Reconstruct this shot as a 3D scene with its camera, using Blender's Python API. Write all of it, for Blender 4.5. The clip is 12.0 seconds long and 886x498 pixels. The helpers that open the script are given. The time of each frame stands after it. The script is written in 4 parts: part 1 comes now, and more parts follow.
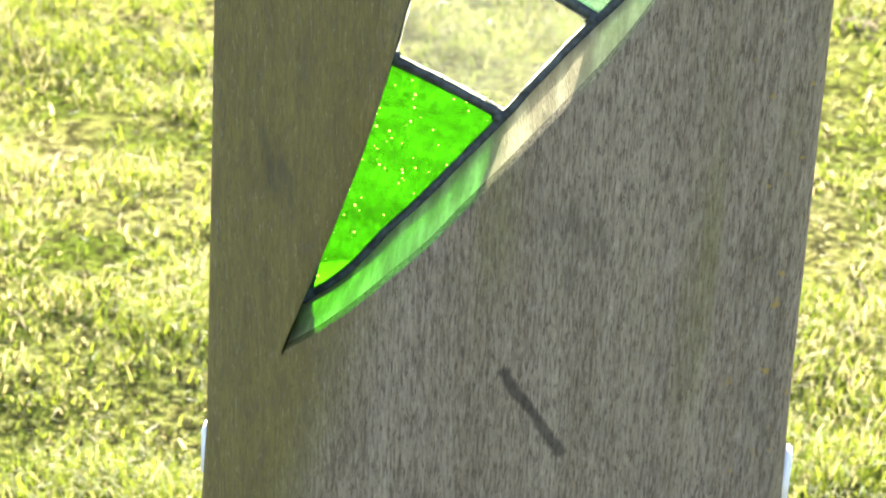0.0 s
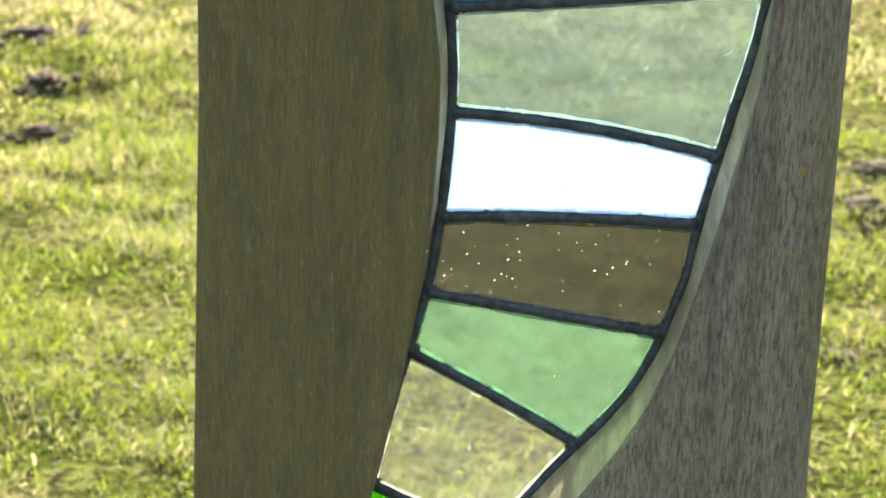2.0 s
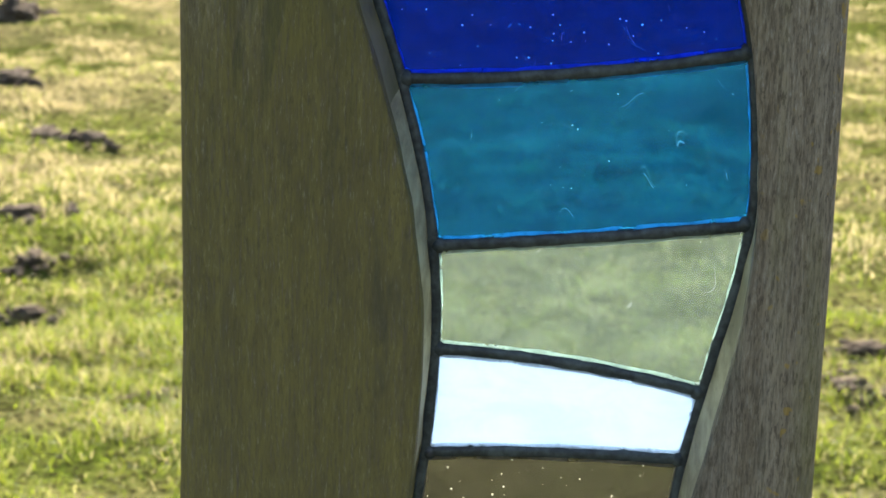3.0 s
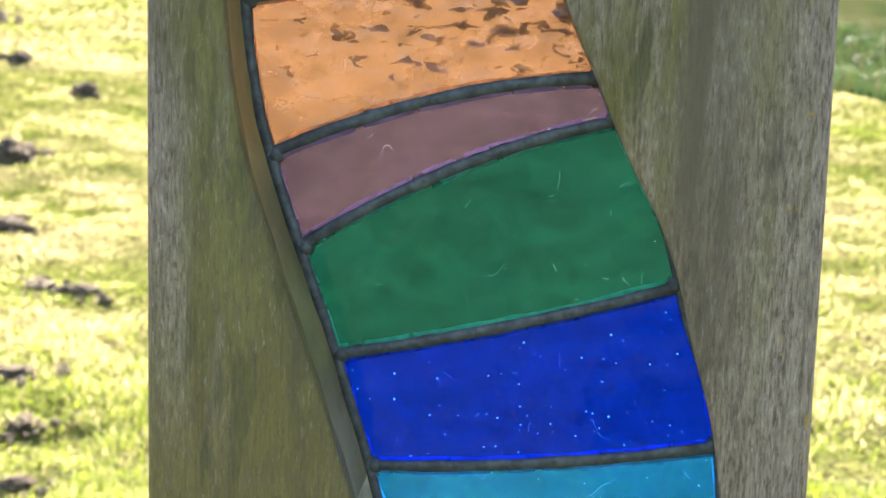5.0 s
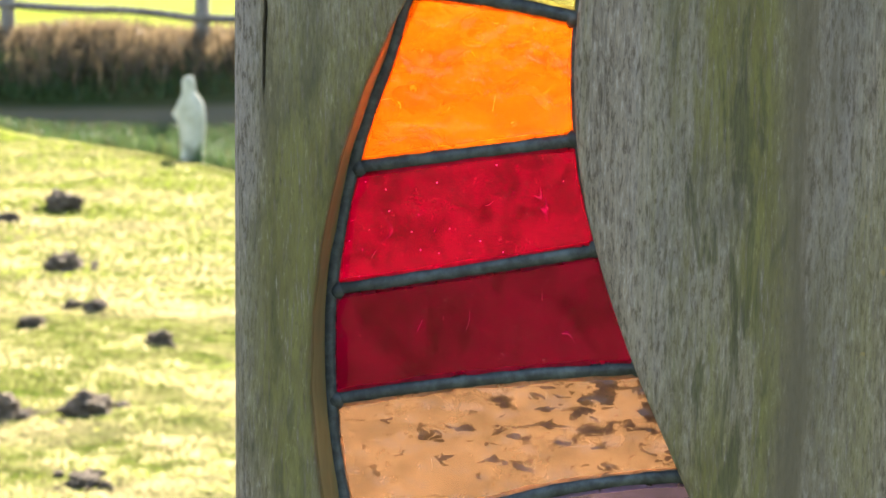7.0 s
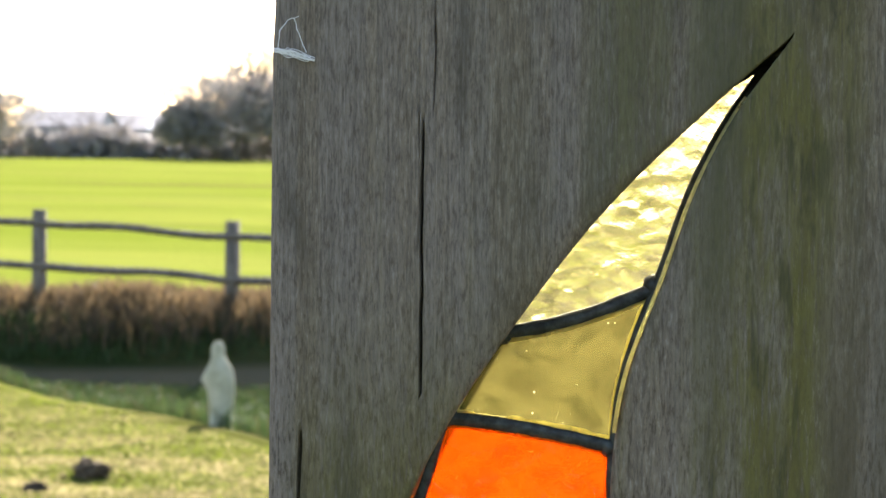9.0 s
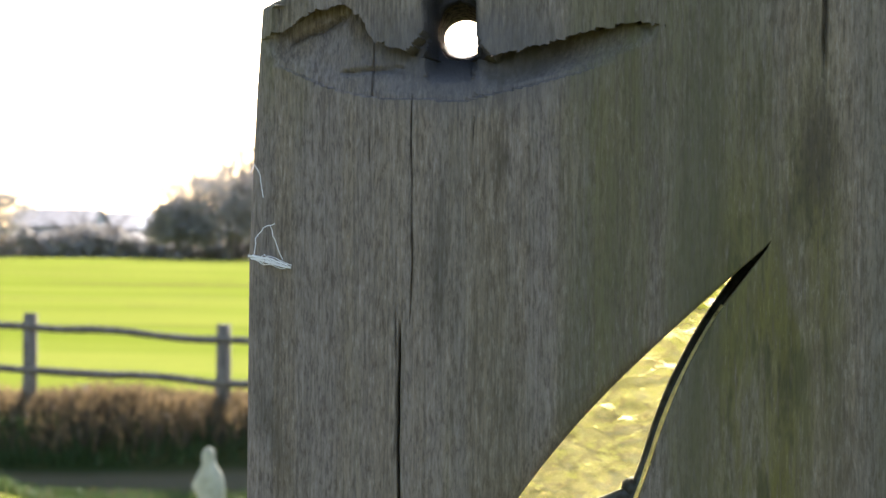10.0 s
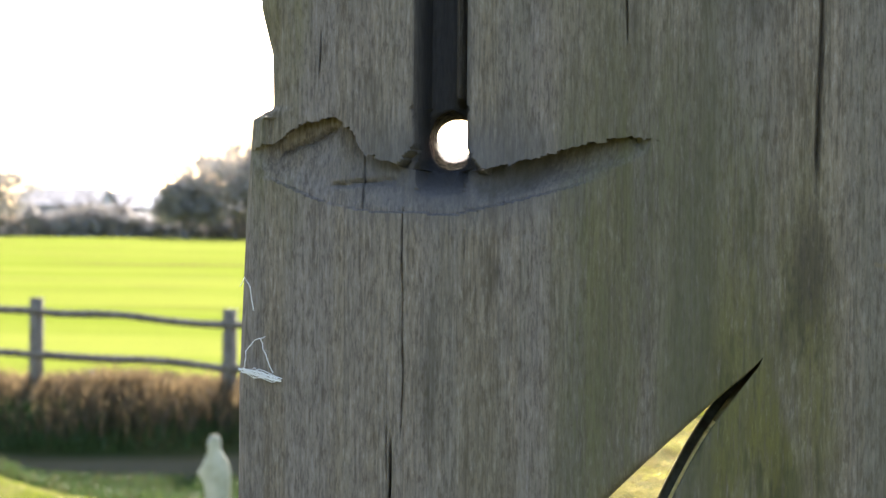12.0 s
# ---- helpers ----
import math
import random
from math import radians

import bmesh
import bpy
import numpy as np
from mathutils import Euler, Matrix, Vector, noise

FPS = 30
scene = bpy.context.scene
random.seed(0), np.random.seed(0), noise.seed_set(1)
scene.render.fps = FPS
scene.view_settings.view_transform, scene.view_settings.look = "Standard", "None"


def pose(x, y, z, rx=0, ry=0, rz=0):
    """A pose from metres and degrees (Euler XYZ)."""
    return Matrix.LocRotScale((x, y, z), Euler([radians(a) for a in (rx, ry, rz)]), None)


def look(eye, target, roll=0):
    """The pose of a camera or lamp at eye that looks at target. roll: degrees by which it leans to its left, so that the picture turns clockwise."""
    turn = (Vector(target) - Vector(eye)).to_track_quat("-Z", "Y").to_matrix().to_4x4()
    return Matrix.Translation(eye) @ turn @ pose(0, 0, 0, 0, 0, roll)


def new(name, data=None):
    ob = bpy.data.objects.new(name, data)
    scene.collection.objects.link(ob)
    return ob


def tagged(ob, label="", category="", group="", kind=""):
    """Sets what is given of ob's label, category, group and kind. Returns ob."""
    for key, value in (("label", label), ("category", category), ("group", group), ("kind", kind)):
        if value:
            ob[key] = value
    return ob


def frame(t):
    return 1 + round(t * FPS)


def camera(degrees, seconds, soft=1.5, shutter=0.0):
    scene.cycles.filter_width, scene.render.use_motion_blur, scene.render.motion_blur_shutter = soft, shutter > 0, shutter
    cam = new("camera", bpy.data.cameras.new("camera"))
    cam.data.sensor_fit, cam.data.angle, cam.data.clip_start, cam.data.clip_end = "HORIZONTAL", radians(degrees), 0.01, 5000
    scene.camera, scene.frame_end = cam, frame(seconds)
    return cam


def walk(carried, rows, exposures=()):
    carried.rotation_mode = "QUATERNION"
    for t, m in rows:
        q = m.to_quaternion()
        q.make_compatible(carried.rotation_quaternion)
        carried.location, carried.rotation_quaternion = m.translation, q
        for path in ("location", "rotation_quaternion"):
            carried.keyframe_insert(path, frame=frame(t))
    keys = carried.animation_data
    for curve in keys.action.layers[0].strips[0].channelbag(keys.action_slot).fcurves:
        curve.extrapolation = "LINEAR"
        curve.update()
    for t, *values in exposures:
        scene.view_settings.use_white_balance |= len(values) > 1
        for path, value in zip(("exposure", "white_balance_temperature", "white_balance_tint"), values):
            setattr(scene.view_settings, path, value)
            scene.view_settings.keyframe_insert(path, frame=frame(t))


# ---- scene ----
SUN_EL, SUN_AZ = 28.0, -3.0          # degrees; azimuth from +y towards +x
ROWS = [
    (0, 0.2065, -1.0680, 1.1907, 5.07, -28.25, 2.52), (0.5, 0.2003, -1.0645, 1.2076, 5.49, -26.33, 2.42),
    (1, 0.1995, -1.0549, 1.2218, 5.43, -24.76, 2.03), (1.5, 0.2012, -1.0493, 1.2381, 5.25, -23.22, 1.91),
    (2, 0.2041, -1.0398, 1.2581, 4.95, -20.92, 1.64), (2.5, 0.2051, -1.0336, 1.2773, 4.81, -18.84, 1.36),
    (3, 0.2046, -1.0305, 1.2952, 4.76, -16.83, 1.54), (3.2, 0.2047, -1.0316, 1.3033, 4.72, -15.97, 1.54),
    (4.8, 0.2141, -1.0002, 1.4166, 4.85, -14.26, 2.18), (5, 0.2127, -0.9987, 1.4308, 4.80, -14.37, 1.80),
    (5.5, 0.2087, -0.9952, 1.4513, 4.75, -13.77, 1.32), (6, 0.2077, -0.9895, 1.4708, 5.61, -12.32, 0.93),
    (6.5, 0.2066, -0.9866, 1.4909, 6.18, -10.56, 0.75), (7, 0.2028, -0.9849, 1.5105, 6.80, -8.74, 0.70),
    (7.2, 0.2009, -0.9833, 1.5199, 7.18, -7.93, 0.74), (8.8, 0.1995, -0.9838, 1.5811, 7.62, -2.85, 0.72),
    (9, 0.1979, -0.9755, 1.5869, 7.61, -2.24, 0.72), (9.5, 0.2012, -0.9757, 1.6081, 7.49, -0.89, 0.46),
    (10, 0.2033, -0.9715, 1.6327, 7.43, 0.27, 0.55), (10.5, 0.2032, -0.9722, 1.6451, 7.66, 1.22, 0.77),
    (11, 0.2058, -0.9724, 1.6509, 7.69, 0.87, 0.45), (11.5, 0.2075, -0.9690, 1.6674, 7.51, 0.14, 0.16),
    (12, 0.2088, -0.9667, 1.6889, 7.60, -0.28, 0.58)]
cam = camera(22.51, 12.0)
cam.data.dof.use_dof = True
cam.data.dof.focus_distance, cam.data.dof.aperture_fstop = 0.98, 30.0
walk(cam, [(t, pose(x, y, z, 90 + tilt, 0, turn) @ pose(0, 0, 0, 0, 0, roll)) for t, x, y, z, turn, tilt, roll in ROWS],
     [(t, e, 6450, 17) for t, e in ((0, 3.15), (1, 2.95), (1.5, 2.7), (2, 2.4), (2.5, 2.25), (3.2, 2.1), (4.8, 3.05), (5.5, 3.13), (6.5, 3.10), (7.2, 3.0), (8.8, 2.3), (9.5, 2.25), (12, 2.55))])

# ---- world and sun ----
world = bpy.data.worlds.new("world")
scene.world = world
world.use_nodes = True
sky = world.node_tree.nodes.new("ShaderNodeTexSky")
sky.sky_type, sky.sun_disc = "NISHITA", False
sky.sun_elevation, sky.sun_rotation = radians(SUN_EL), radians(SUN_AZ)
sky.dust_density = 2.0
back = world.node_tree.nodes["Background"]
back.inputs["Strength"].default_value = 0.09
world.node_tree.links.new(sky.outputs[0], back.inputs[0])
lamp = bpy.data.lights.new("sun", "SUN")
lamp.energy, lamp.angle, lamp.color = 5.0, radians(0.6), (1.0, 0.94, 0.84)
sun_way = Vector((math.sin(radians(SUN_AZ)) * math.cos(radians(SUN_EL)), math.cos(radians(SUN_AZ)) * math.cos(radians(SUN_EL)), math.sin(radians(SUN_EL))))
new("sun", lamp).matrix_world = look(sun_way * 50, (0, 0, 0))


# ---- materials ----
class Nodes:
    """A node tree with short ways to add and join nodes."""

    def __init__(self, name):
        self.mat = bpy.data.materials.new(name)
        self.mat.use_nodes = True
        self.tree = self.mat.node_tree
        self.tree.nodes.clear()
        self.out = self.tree.nodes.new("ShaderNodeOutputMaterial")

    def add(self, kind, props=(), **inputs):
        node = self.tree.nodes.new("ShaderNode" + kind)
        for key, value in props:
            setattr(node, key, value)
        for key, value in inputs.items():
            self.put(node.inputs[key.replace("_", " ")], value)
        return node

    def put(self, socket, value):
        if isinstance(value, bpy.types.NodeSocket):
            self.tree.links.new(value, socket)
        else:
            socket.default_value = value

    def coords(self, sx, sy, sz):
        geo = self.add("NewGeometry")
        mul = self.add("VectorMath", (("operation", "MULTIPLY"),))
        self.put(mul.inputs[0], geo.outputs["Position"])
        self.put(mul.inputs[1], (sx, sy, sz))
        return mul.outputs[0]

    def noise(self, vec, detail=4.0, rough=0.55, warp=0.0):
        return self.add("TexNoise", Vector=vec, Scale=1.0, Detail=detail, Roughness=rough, Distortion=warp).outputs["Fac"]

    def ramp(self, fac, lo, hi):
        node = self.add("MapRange", (("interpolation_type", "SMOOTHSTEP"),))
        for key, value in (("Value", fac), ("From Min", lo), ("From Max", hi)):
            self.put(node.inputs[key], value)
        return node.outputs[0]

    def math(self, op, a, b=0.0):
        node = self.add("Math", (("operation", op),))
        self.put(node.inputs[0], a)
        self.put(node.inputs[1], b)
        return node.outputs[0]

    def blend(self, fac, a, b, mode="MIX"):
        node = self.add("MixRGB", (("blend_type", mode),))
        for k, value in enumerate((fac, a, b)):
            self.put(node.inputs[k], value if not isinstance(value, tuple) or len(value) == 4 else (*value, 1.0))
        return node.outputs[0]

    def bump(self, height, strength, distance):
        return self.add("Bump", Strength=strength, Distance=distance, Height=height).outputs[0]

    def mix(self, fac, a, b):
        node = self.add("MixShader")
        for k, value in enumerate((fac, a, b)):
            self.put(node.inputs[k], value)
        return node.outputs[0]

    def done(self, shader):
        self.tree.links.new(shader, self.out.inputs["Surface"])
        return self.mat

    def plain(self, colour, rough, normal=None, metal=0.0, spec=0.4):
        node = self.add("BsdfPrincipled")
        self.put(node.inputs["Base Color"], colour if not isinstance(colour, tuple) else (*colour, 1.0))
        self.put(node.inputs["Roughness"], rough)
        self.put(node.inputs["Metallic"], metal)
        self.put(node.inputs["Specular IOR Level"], spec)
        if normal is not None:
            self.put(node.inputs["Normal"], normal)
        return node.outputs[0]


def oak_material():
    n = Nodes("weathered_oak")
    geo = n.add("NewGeometry")
    sep = n.add("SeparateXYZ", Vector=geo.outputs["Position"])
    px, py, pz = sep.outputs["X"], sep.outputs["Y"], sep.outputs["Z"]
    fibre = n.noise(n.coords(700, 420, 62), 5, 0.68)
    fleck = n.noise(n.coords(620, 380, 118), 5, 0.72, 0.3)
    check = n.noise(n.coords(260, 150, 9), 3, 0.6, 0.3)
    band = n.noise(n.coords(75, 40, 2.4), 4, 0.6, 0.5)
    broad = n.noise(n.coords(14, 9, 2.6), 3, 0.55, 0.4)
    hue = n.noise(n.coords(38, 25, 3.4), 3, 0.6, 0.4)
    tone = n.blend(n.ramp(band, 0.32, 0.68), (0.192, 0.150, 0.098), (0.272, 0.222, 0.154))
    tone = n.blend(n.math("MULTIPLY", n.ramp(hue, 0.48, 0.66), 0.6), tone, (0.222, 0.178, 0.128))
    tone = n.blend(n.ramp(fibre, 0.34, 0.62), n.blend(0.64, tone, (0.070, 0.055, 0.036)), tone)
    tone = n.blend(n.math("MULTIPLY", n.ramp(fleck, 0.53, 0.66), n.math("ADD", 0.34, n.math("MULTIPLY", n.ramp(pz, 0.95, 1.2), 0.28))), tone, (0.36, 0.322, 0.252))
    high = n.ramp(pz, 1.42, 1.58)
    # silvered upper wood in long upright bands, warmer towards the foot
    silver = n.ramp(n.noise(n.coords(52, 30, 1.1), 3, 0.6, 0.4), 0.40, 0.60)
    silver = n.math("MULTIPLY", n.ramp(pz, 1.12, 1.42), n.math("ADD", 0.30, n.math("MULTIPLY", silver, 0.45)))
    tone = n.blend(silver, tone, n.blend(n.ramp(fleck, 0.34, 0.62), (0.150, 0.128, 0.110), (0.232, 0.202, 0.176)))
    mott = n.noise(n.coords(520, 300, 150), 4, 0.7, 0.4)
    tone = n.blend(n.math("MULTIPLY", n.ramp(mott, 0.48, 0.36), 0.34), tone, (0.085, 0.068, 0.046))
    dash = n.math("SUBTRACT", 0.66, n.math("MULTIPLY", high, 0.30))
    tone = n.blend(n.math("MULTIPLY", n.ramp(fleck, 0.48, 0.36), dash), tone, (0.045, 0.035, 0.024))
    thread = n.noise(n.coords(900, 500, 26), 4, 0.7)
    tone = n.blend(n.math("MULTIPLY", n.math("MULTIPLY", high, n.ramp(thread, 0.52, 0.38)), 0.38), tone, (0.06, 0.05, 0.036))
    tone = n.blend(n.math("MULTIPLY", n.ramp(check, 0.34, 0.27), 0.40), tone, (0.050, 0.040, 0.028))
    # algae: a heavy film on the low left flank and beside the glass, streaks elsewhere
    drift = n.math("SUBTRACT", n.math("MULTIPLY", broad, 0.06), 0.03)
    pxd = n.math("ADD", px, drift)
    low = n.math("MULTIPLY", n.ramp(pz, 1.22, 1.06), n.ramp(n.math("SUBTRACT", pxd, n.math("MULTIPLY", n.math("SUBTRACT", pz, 0.55), 0.22)), 0.085, 0.030))
    beside = n.math("MULTIPLY", n.math("MULTIPLY", n.ramp(pz, 0.95, 1.1), n.ramp(pz, 1.56, 1.40)), n.math("MULTIPLY", n.ramp(pxd, 0.002, 0.024), n.ramp(pxd, 0.13, 0.10)))
    stripe = n.math("MULTIPLY", n.math("MULTIPLY", n.ramp(pz, 1.10, 1.28), n.ramp(pz, 1.80, 1.60)), n.math("MULTIPLY", n.ramp(pxd, 0.178, 0.200), n.ramp(pxd, 0.252, 0.225)))
    streak = n.ramp(n.math("ADD", n.math("MULTIPLY", broad, 0.75), n.math("MULTIPLY", band, 0.35)), 0.53, 0.70)
    algae = n.math("MAXIMUM", n.math("MULTIPLY", low, 0.90), n.math("MULTIPLY", streak, 0.62))
    patchy = n.math("ADD", 0.36, n.math("MULTIPLY", n.ramp(n.noise(n.coords(48, 30, 7), 4, 0.65, 0.5), 0.36, 0.60), 0.62))
    algae = n.math("MAXIMUM", algae, n.math("MAXIMUM", n.math("MULTIPLY", stripe, patchy), n.math("MULTIPLY", beside, n.math("MINIMUM", n.math("ADD", patchy, 0.22), 0.95))))
    algae = n.math("MULTIPLY", algae, n.ramp(fibre, 0.20, 0.52))
    film = n.blend(low, (0.138, 0.126, 0.036), (0.150, 0.122, 0.030))
    film = n.blend(n.math("MULTIPLY", n.ramp(mott, 0.46, 0.34), 0.35), film, (0.045, 0.040, 0.014))
    grain = n.math("ADD", n.math("MULTIPLY", n.ramp(fibre, 0.36, 0.62), 0.6), n.math("MULTIPLY", n.ramp(band, 0.30, 0.70), 0.4))
    film = n.blend(n.math("MULTIPLY", n.math("SUBTRACT", 1.0, grain), 0.50), film, (0.052, 0.046, 0.016))
    smut = n.ramp(n.noise(n.coords(120, 75, 24), 4, 0.65, 0.6), 0.44, 0.62)
    film = n.blend(n.math("MULTIPLY", smut, 0.38), film, (0.066, 0.052, 0.020))
    film = n.blend(n.math("MULTIPLY", n.ramp(fleck, 0.56, 0.68), 0.35), film, (0.26, 0.235, 0.13))
    tone = n.blend(algae, tone, film)
    clot = n.ramp(n.noise(n.coords(85, 55, 15), 4, 0.65, 0.5), 0.52, 0.63)
    tone = n.blend(n.math("MULTIPLY", n.math("MULTIPLY", n.math("MAXIMUM", stripe, n.math("MULTIPLY", beside, 0.7)), clot), 0.78), tone, n.blend(grain, (0.036, 0.034, 0.014), (0.080, 0.078, 0.030)))
    moss = n.math("MULTIPLY", n.math("MULTIPLY", n.ramp(pz, 1.48, 1.62), n.ramp(pz, 1.80, 1.72)), n.math("MULTIPLY", n.ramp(pxd, 0.122, 0.150), n.ramp(pxd, 0.215, 0.180)))
    tone = n.blend(n.math("MULTIPLY", n.math("MULTIPLY", moss, patchy), n.math("ADD", 0.35, n.math("MULTIPLY", n.ramp(fibre, 0.40, 0.60), 0.35))), tone, n.blend(grain, (0.040, 0.042, 0.020), (0.110, 0.112, 0.050)))
    # a darker brown upright band right of the algae stripe
    brown_band = n.math("MULTIPLY", n.math("MULTIPLY", n.ramp(pz, 1.05, 1.22), n.ramp(pz, 1.62, 1.42)), n.math("MULTIPLY", n.ramp(pxd, 0.226, 0.243), n.ramp(pxd, 0.276, 0.256)))
    tone = n.blend(n.math("MULTIPLY", n.math("MULTIPLY", brown_band, patchy), 0.92), tone, (0.088, 0.073, 0.042))
    wash = n.noise(n.coords(34, 25, 1.6), 4, 0.6, 0.5)
    tone = n.blend(n.math("MULTIPLY", n.math("MULTIPLY", n.math("MULTIPLY", high, n.ramp(px, 0.05, 0.16)), n.ramp(wash, 0.40, 0.60)), 0.55), tone, (0.085, 0.082, 0.044))
    # dark blue-grey tone round the bolt hole and along the groove
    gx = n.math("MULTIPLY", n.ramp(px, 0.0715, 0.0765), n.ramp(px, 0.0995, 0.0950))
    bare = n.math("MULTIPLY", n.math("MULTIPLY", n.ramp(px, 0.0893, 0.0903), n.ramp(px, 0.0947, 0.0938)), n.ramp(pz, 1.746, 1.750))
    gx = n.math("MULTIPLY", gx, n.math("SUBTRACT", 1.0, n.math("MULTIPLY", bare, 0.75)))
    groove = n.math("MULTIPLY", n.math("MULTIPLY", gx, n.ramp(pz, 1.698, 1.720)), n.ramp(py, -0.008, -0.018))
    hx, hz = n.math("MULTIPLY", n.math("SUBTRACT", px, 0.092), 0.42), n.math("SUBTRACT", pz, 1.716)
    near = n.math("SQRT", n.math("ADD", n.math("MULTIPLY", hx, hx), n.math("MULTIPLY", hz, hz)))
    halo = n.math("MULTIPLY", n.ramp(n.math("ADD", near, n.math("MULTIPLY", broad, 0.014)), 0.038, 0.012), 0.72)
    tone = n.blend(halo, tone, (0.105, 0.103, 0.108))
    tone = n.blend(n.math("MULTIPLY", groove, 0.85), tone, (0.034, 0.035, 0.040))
    # dark damp patches
    damp = n.ramp(n.noise(n.coords(30, 20, 8), 4, 0.65, 0.4), 0.54, 0.72)
    tone = n.blend(n.math("MULTIPLY", damp, 0.55), tone, (0.05, 0.045, 0.03))
    ex, ez = n.math("SUBTRACT", px, 0.237), n.math("MULTIPLY", n.math("SUBTRACT", pz, 1.676), 0.34)
    blot = n.math("SQRT", n.math("ADD", n.math("MULTIPLY", ex, ex), n.math("MULTIPLY", ez, ez)))
    blot = n.ramp(n.math("ADD", blot, n.math("MULTIPLY", n.math("SUBTRACT", mott, 0.5), 0.016)), 0.013, 0.003)
    tone = n.blend(n.math("MULTIPLY", blot, 0.60), tone, (0.045, 0.037, 0.028))
    # orange lichen spots
    lichen = n.math("MULTIPLY", n.ramp(n.noise(n.coords(150, 150, 120), 2, 0.5), 0.66, 0.72), n.ramp(px, 0.255, 0.285))
    tone = n.blend(n.math("MULTIPLY", lichen, 0.6), tone, (0.30, 0.19, 0.03))
    # a dark slanting mark low on the face
    ax, az, bx, bz = 0.153, 0.572, 0.184, 0.527
    t = n.math("DIVIDE", n.math("SUBTRACT", az, pz), az - bz)
    t = n.add("Clamp", Value=t).outputs[0]
    wob = n.math("MULTIPLY", n.math("SUBTRACT", n.noise(n.coords(60, 60, 60), 2), 0.5), 0.010)
    dx = n.math("ADD", n.math("SUBTRACT", px, n.math("ADD", ax, n.math("MULTIPLY", t, bx - ax))), wob)
    dz = n.math("SUBTRACT", pz, n.math("ADD", az, n.math("MULTIPLY", t, bz - az)))
    dist = n.math("SQRT", n.math("ADD", n.math("MULTIPLY", dx, dx), n.math("MULTIPLY", dz, dz)))
    tone = n.blend(n.math("MULTIPLY", n.ramp(dist, 0.0062, 0.0022), 0.72), tone, (0.022, 0.018, 0.014))
    relief = n.math("ADD", n.math("MULTIPLY", fibre, 0.7), n.math("MULTIPLY", fleck, 0.5))
    relief = n.math("ADD", relief, n.math("MULTIPLY", check, 0.6))
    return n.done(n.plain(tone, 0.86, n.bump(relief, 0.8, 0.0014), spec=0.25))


def glass_material(name, colour, blur, cloud, body=None, speck=0.0, refracted=None, wave=0.0, frost=0.35, grain=(60, 60, 85), depth=0.6, hammer=0.0):
    """Cast glass: it tints what is seen through it, smears part of it, and cloudy kinds glow from behind."""
    n = Nodes(name)
    vec = n.coords(1, 1, 1)
    stain = n.noise(n.coords(24, 24, 52), 5, 0.62, 0.9)
    tint = n.blend(n.math("MULTIPLY", n.ramp(stain, 0.38, 0.68), 0.42), colour, tuple(c * 0.5 for c in colour))
    normal = n.bump(n.noise(n.coords(95, 95, 95), 2, 0.5, 0.3), wave, 0.004) if wave else None
    ior = 1.12
    if hammer:
        bowl = n.add("TexVoronoi", (("feature", "SMOOTH_F1"),), Vector=n.coords(100, 100, 130), Scale=1.0, Smoothness=0.35, Randomness=1.0).outputs["Distance"]
        rough = n.math("ADD", bowl, n.math("MULTIPLY", n.noise(n.coords(230, 230, 230), 3, 0.6), 0.25))
        normal, ior = n.bump(rough, hammer, 0.004), 1.40
    see = n.add("BsdfTransparent", Color=tint).outputs[0]
    smear = n.add("BsdfRefraction", Color=tint, Roughness=blur, IOR=ior)
    if normal is not None:
        n.put(smear.inputs["Normal"], normal)
    shader = n.mix(frost, see, smear.outputs[0])
    body = body or colour
    deepen = n.ramp(n.noise(n.coords(*grain), 5, 0.7, 1.0), 0.40, 0.66)
    glow = n.add("BsdfTranslucent", Color=n.blend(n.add("Clamp", Value=n.math("MULTIPLY", deepen, depth)).outputs[0], body, tuple(c * 0.4 for c in body))).outputs[0]
    milk = n.math("MULTIPLY", n.add("Clamp", Value=n.math("ADD", 0.55, n.math("MULTIPLY", stain, 0.9))).outputs[0], cloud)
    shader = n.mix(milk, shader, glow)
    # dark spots painted in for dark surroundings refracted by hammered glass
    if refracted:
        lo, hi, dark, amount = refracted
        spots = n.noise(n.coords(85, 85, 190), 4, 0.6, 0.6)
        side = n.add("SeparateXYZ", Vector=vec)
        rise = n.math("SUBTRACT", side.outputs["Z"], n.math("MULTIPLY", side.outputs["X"], 0.30))
        bias = n.math("ADD", n.math("MULTIPLY", n.ramp(side.outputs["X"], 0.05, 0.17), 0.12), n.math("MULTIPLY", n.ramp(rise, 1.205, 1.25), 0.07))
        mask = n.ramp(n.math("ADD", spots, bias), lo, hi)
        shader = n.mix(n.math("MULTIPLY", mask, amount), shader, n.add("BsdfDiffuse", Color=(*dark, 1.0)).outputs[0])
    if speck:
        cells = n.add("TexVoronoi", Vector=n.coords(170, 170, 170), Scale=1.0, Randomness=1.0)
        size = n.math("MULTIPLY", n.noise(n.coords(60, 60, 60), 2), 0.17 * speck)
        dots = n.math("LESS_THAN", cells.outputs["Distance"], n.math("SUBTRACT", size, 0.03))
        white = n.add("BsdfTranslucent", Color=(0.9, 0.9, 0.85, 1.0)).outputs[0]
        shader = n.mix(n.math("MULTIPLY", dots, 0.9), shader, white)
    # fine hair scratches in short runs, then dust
    line = n.math("ABSOLUTE", n.math("SUBTRACT", n.noise(n.coords(38, 38, 24), 1, 0.5, 0.2), 0.5))
    runs = n.ramp(n.noise(n.coords(75, 75, 60), 2, 0.5), 0.60, 0.66)
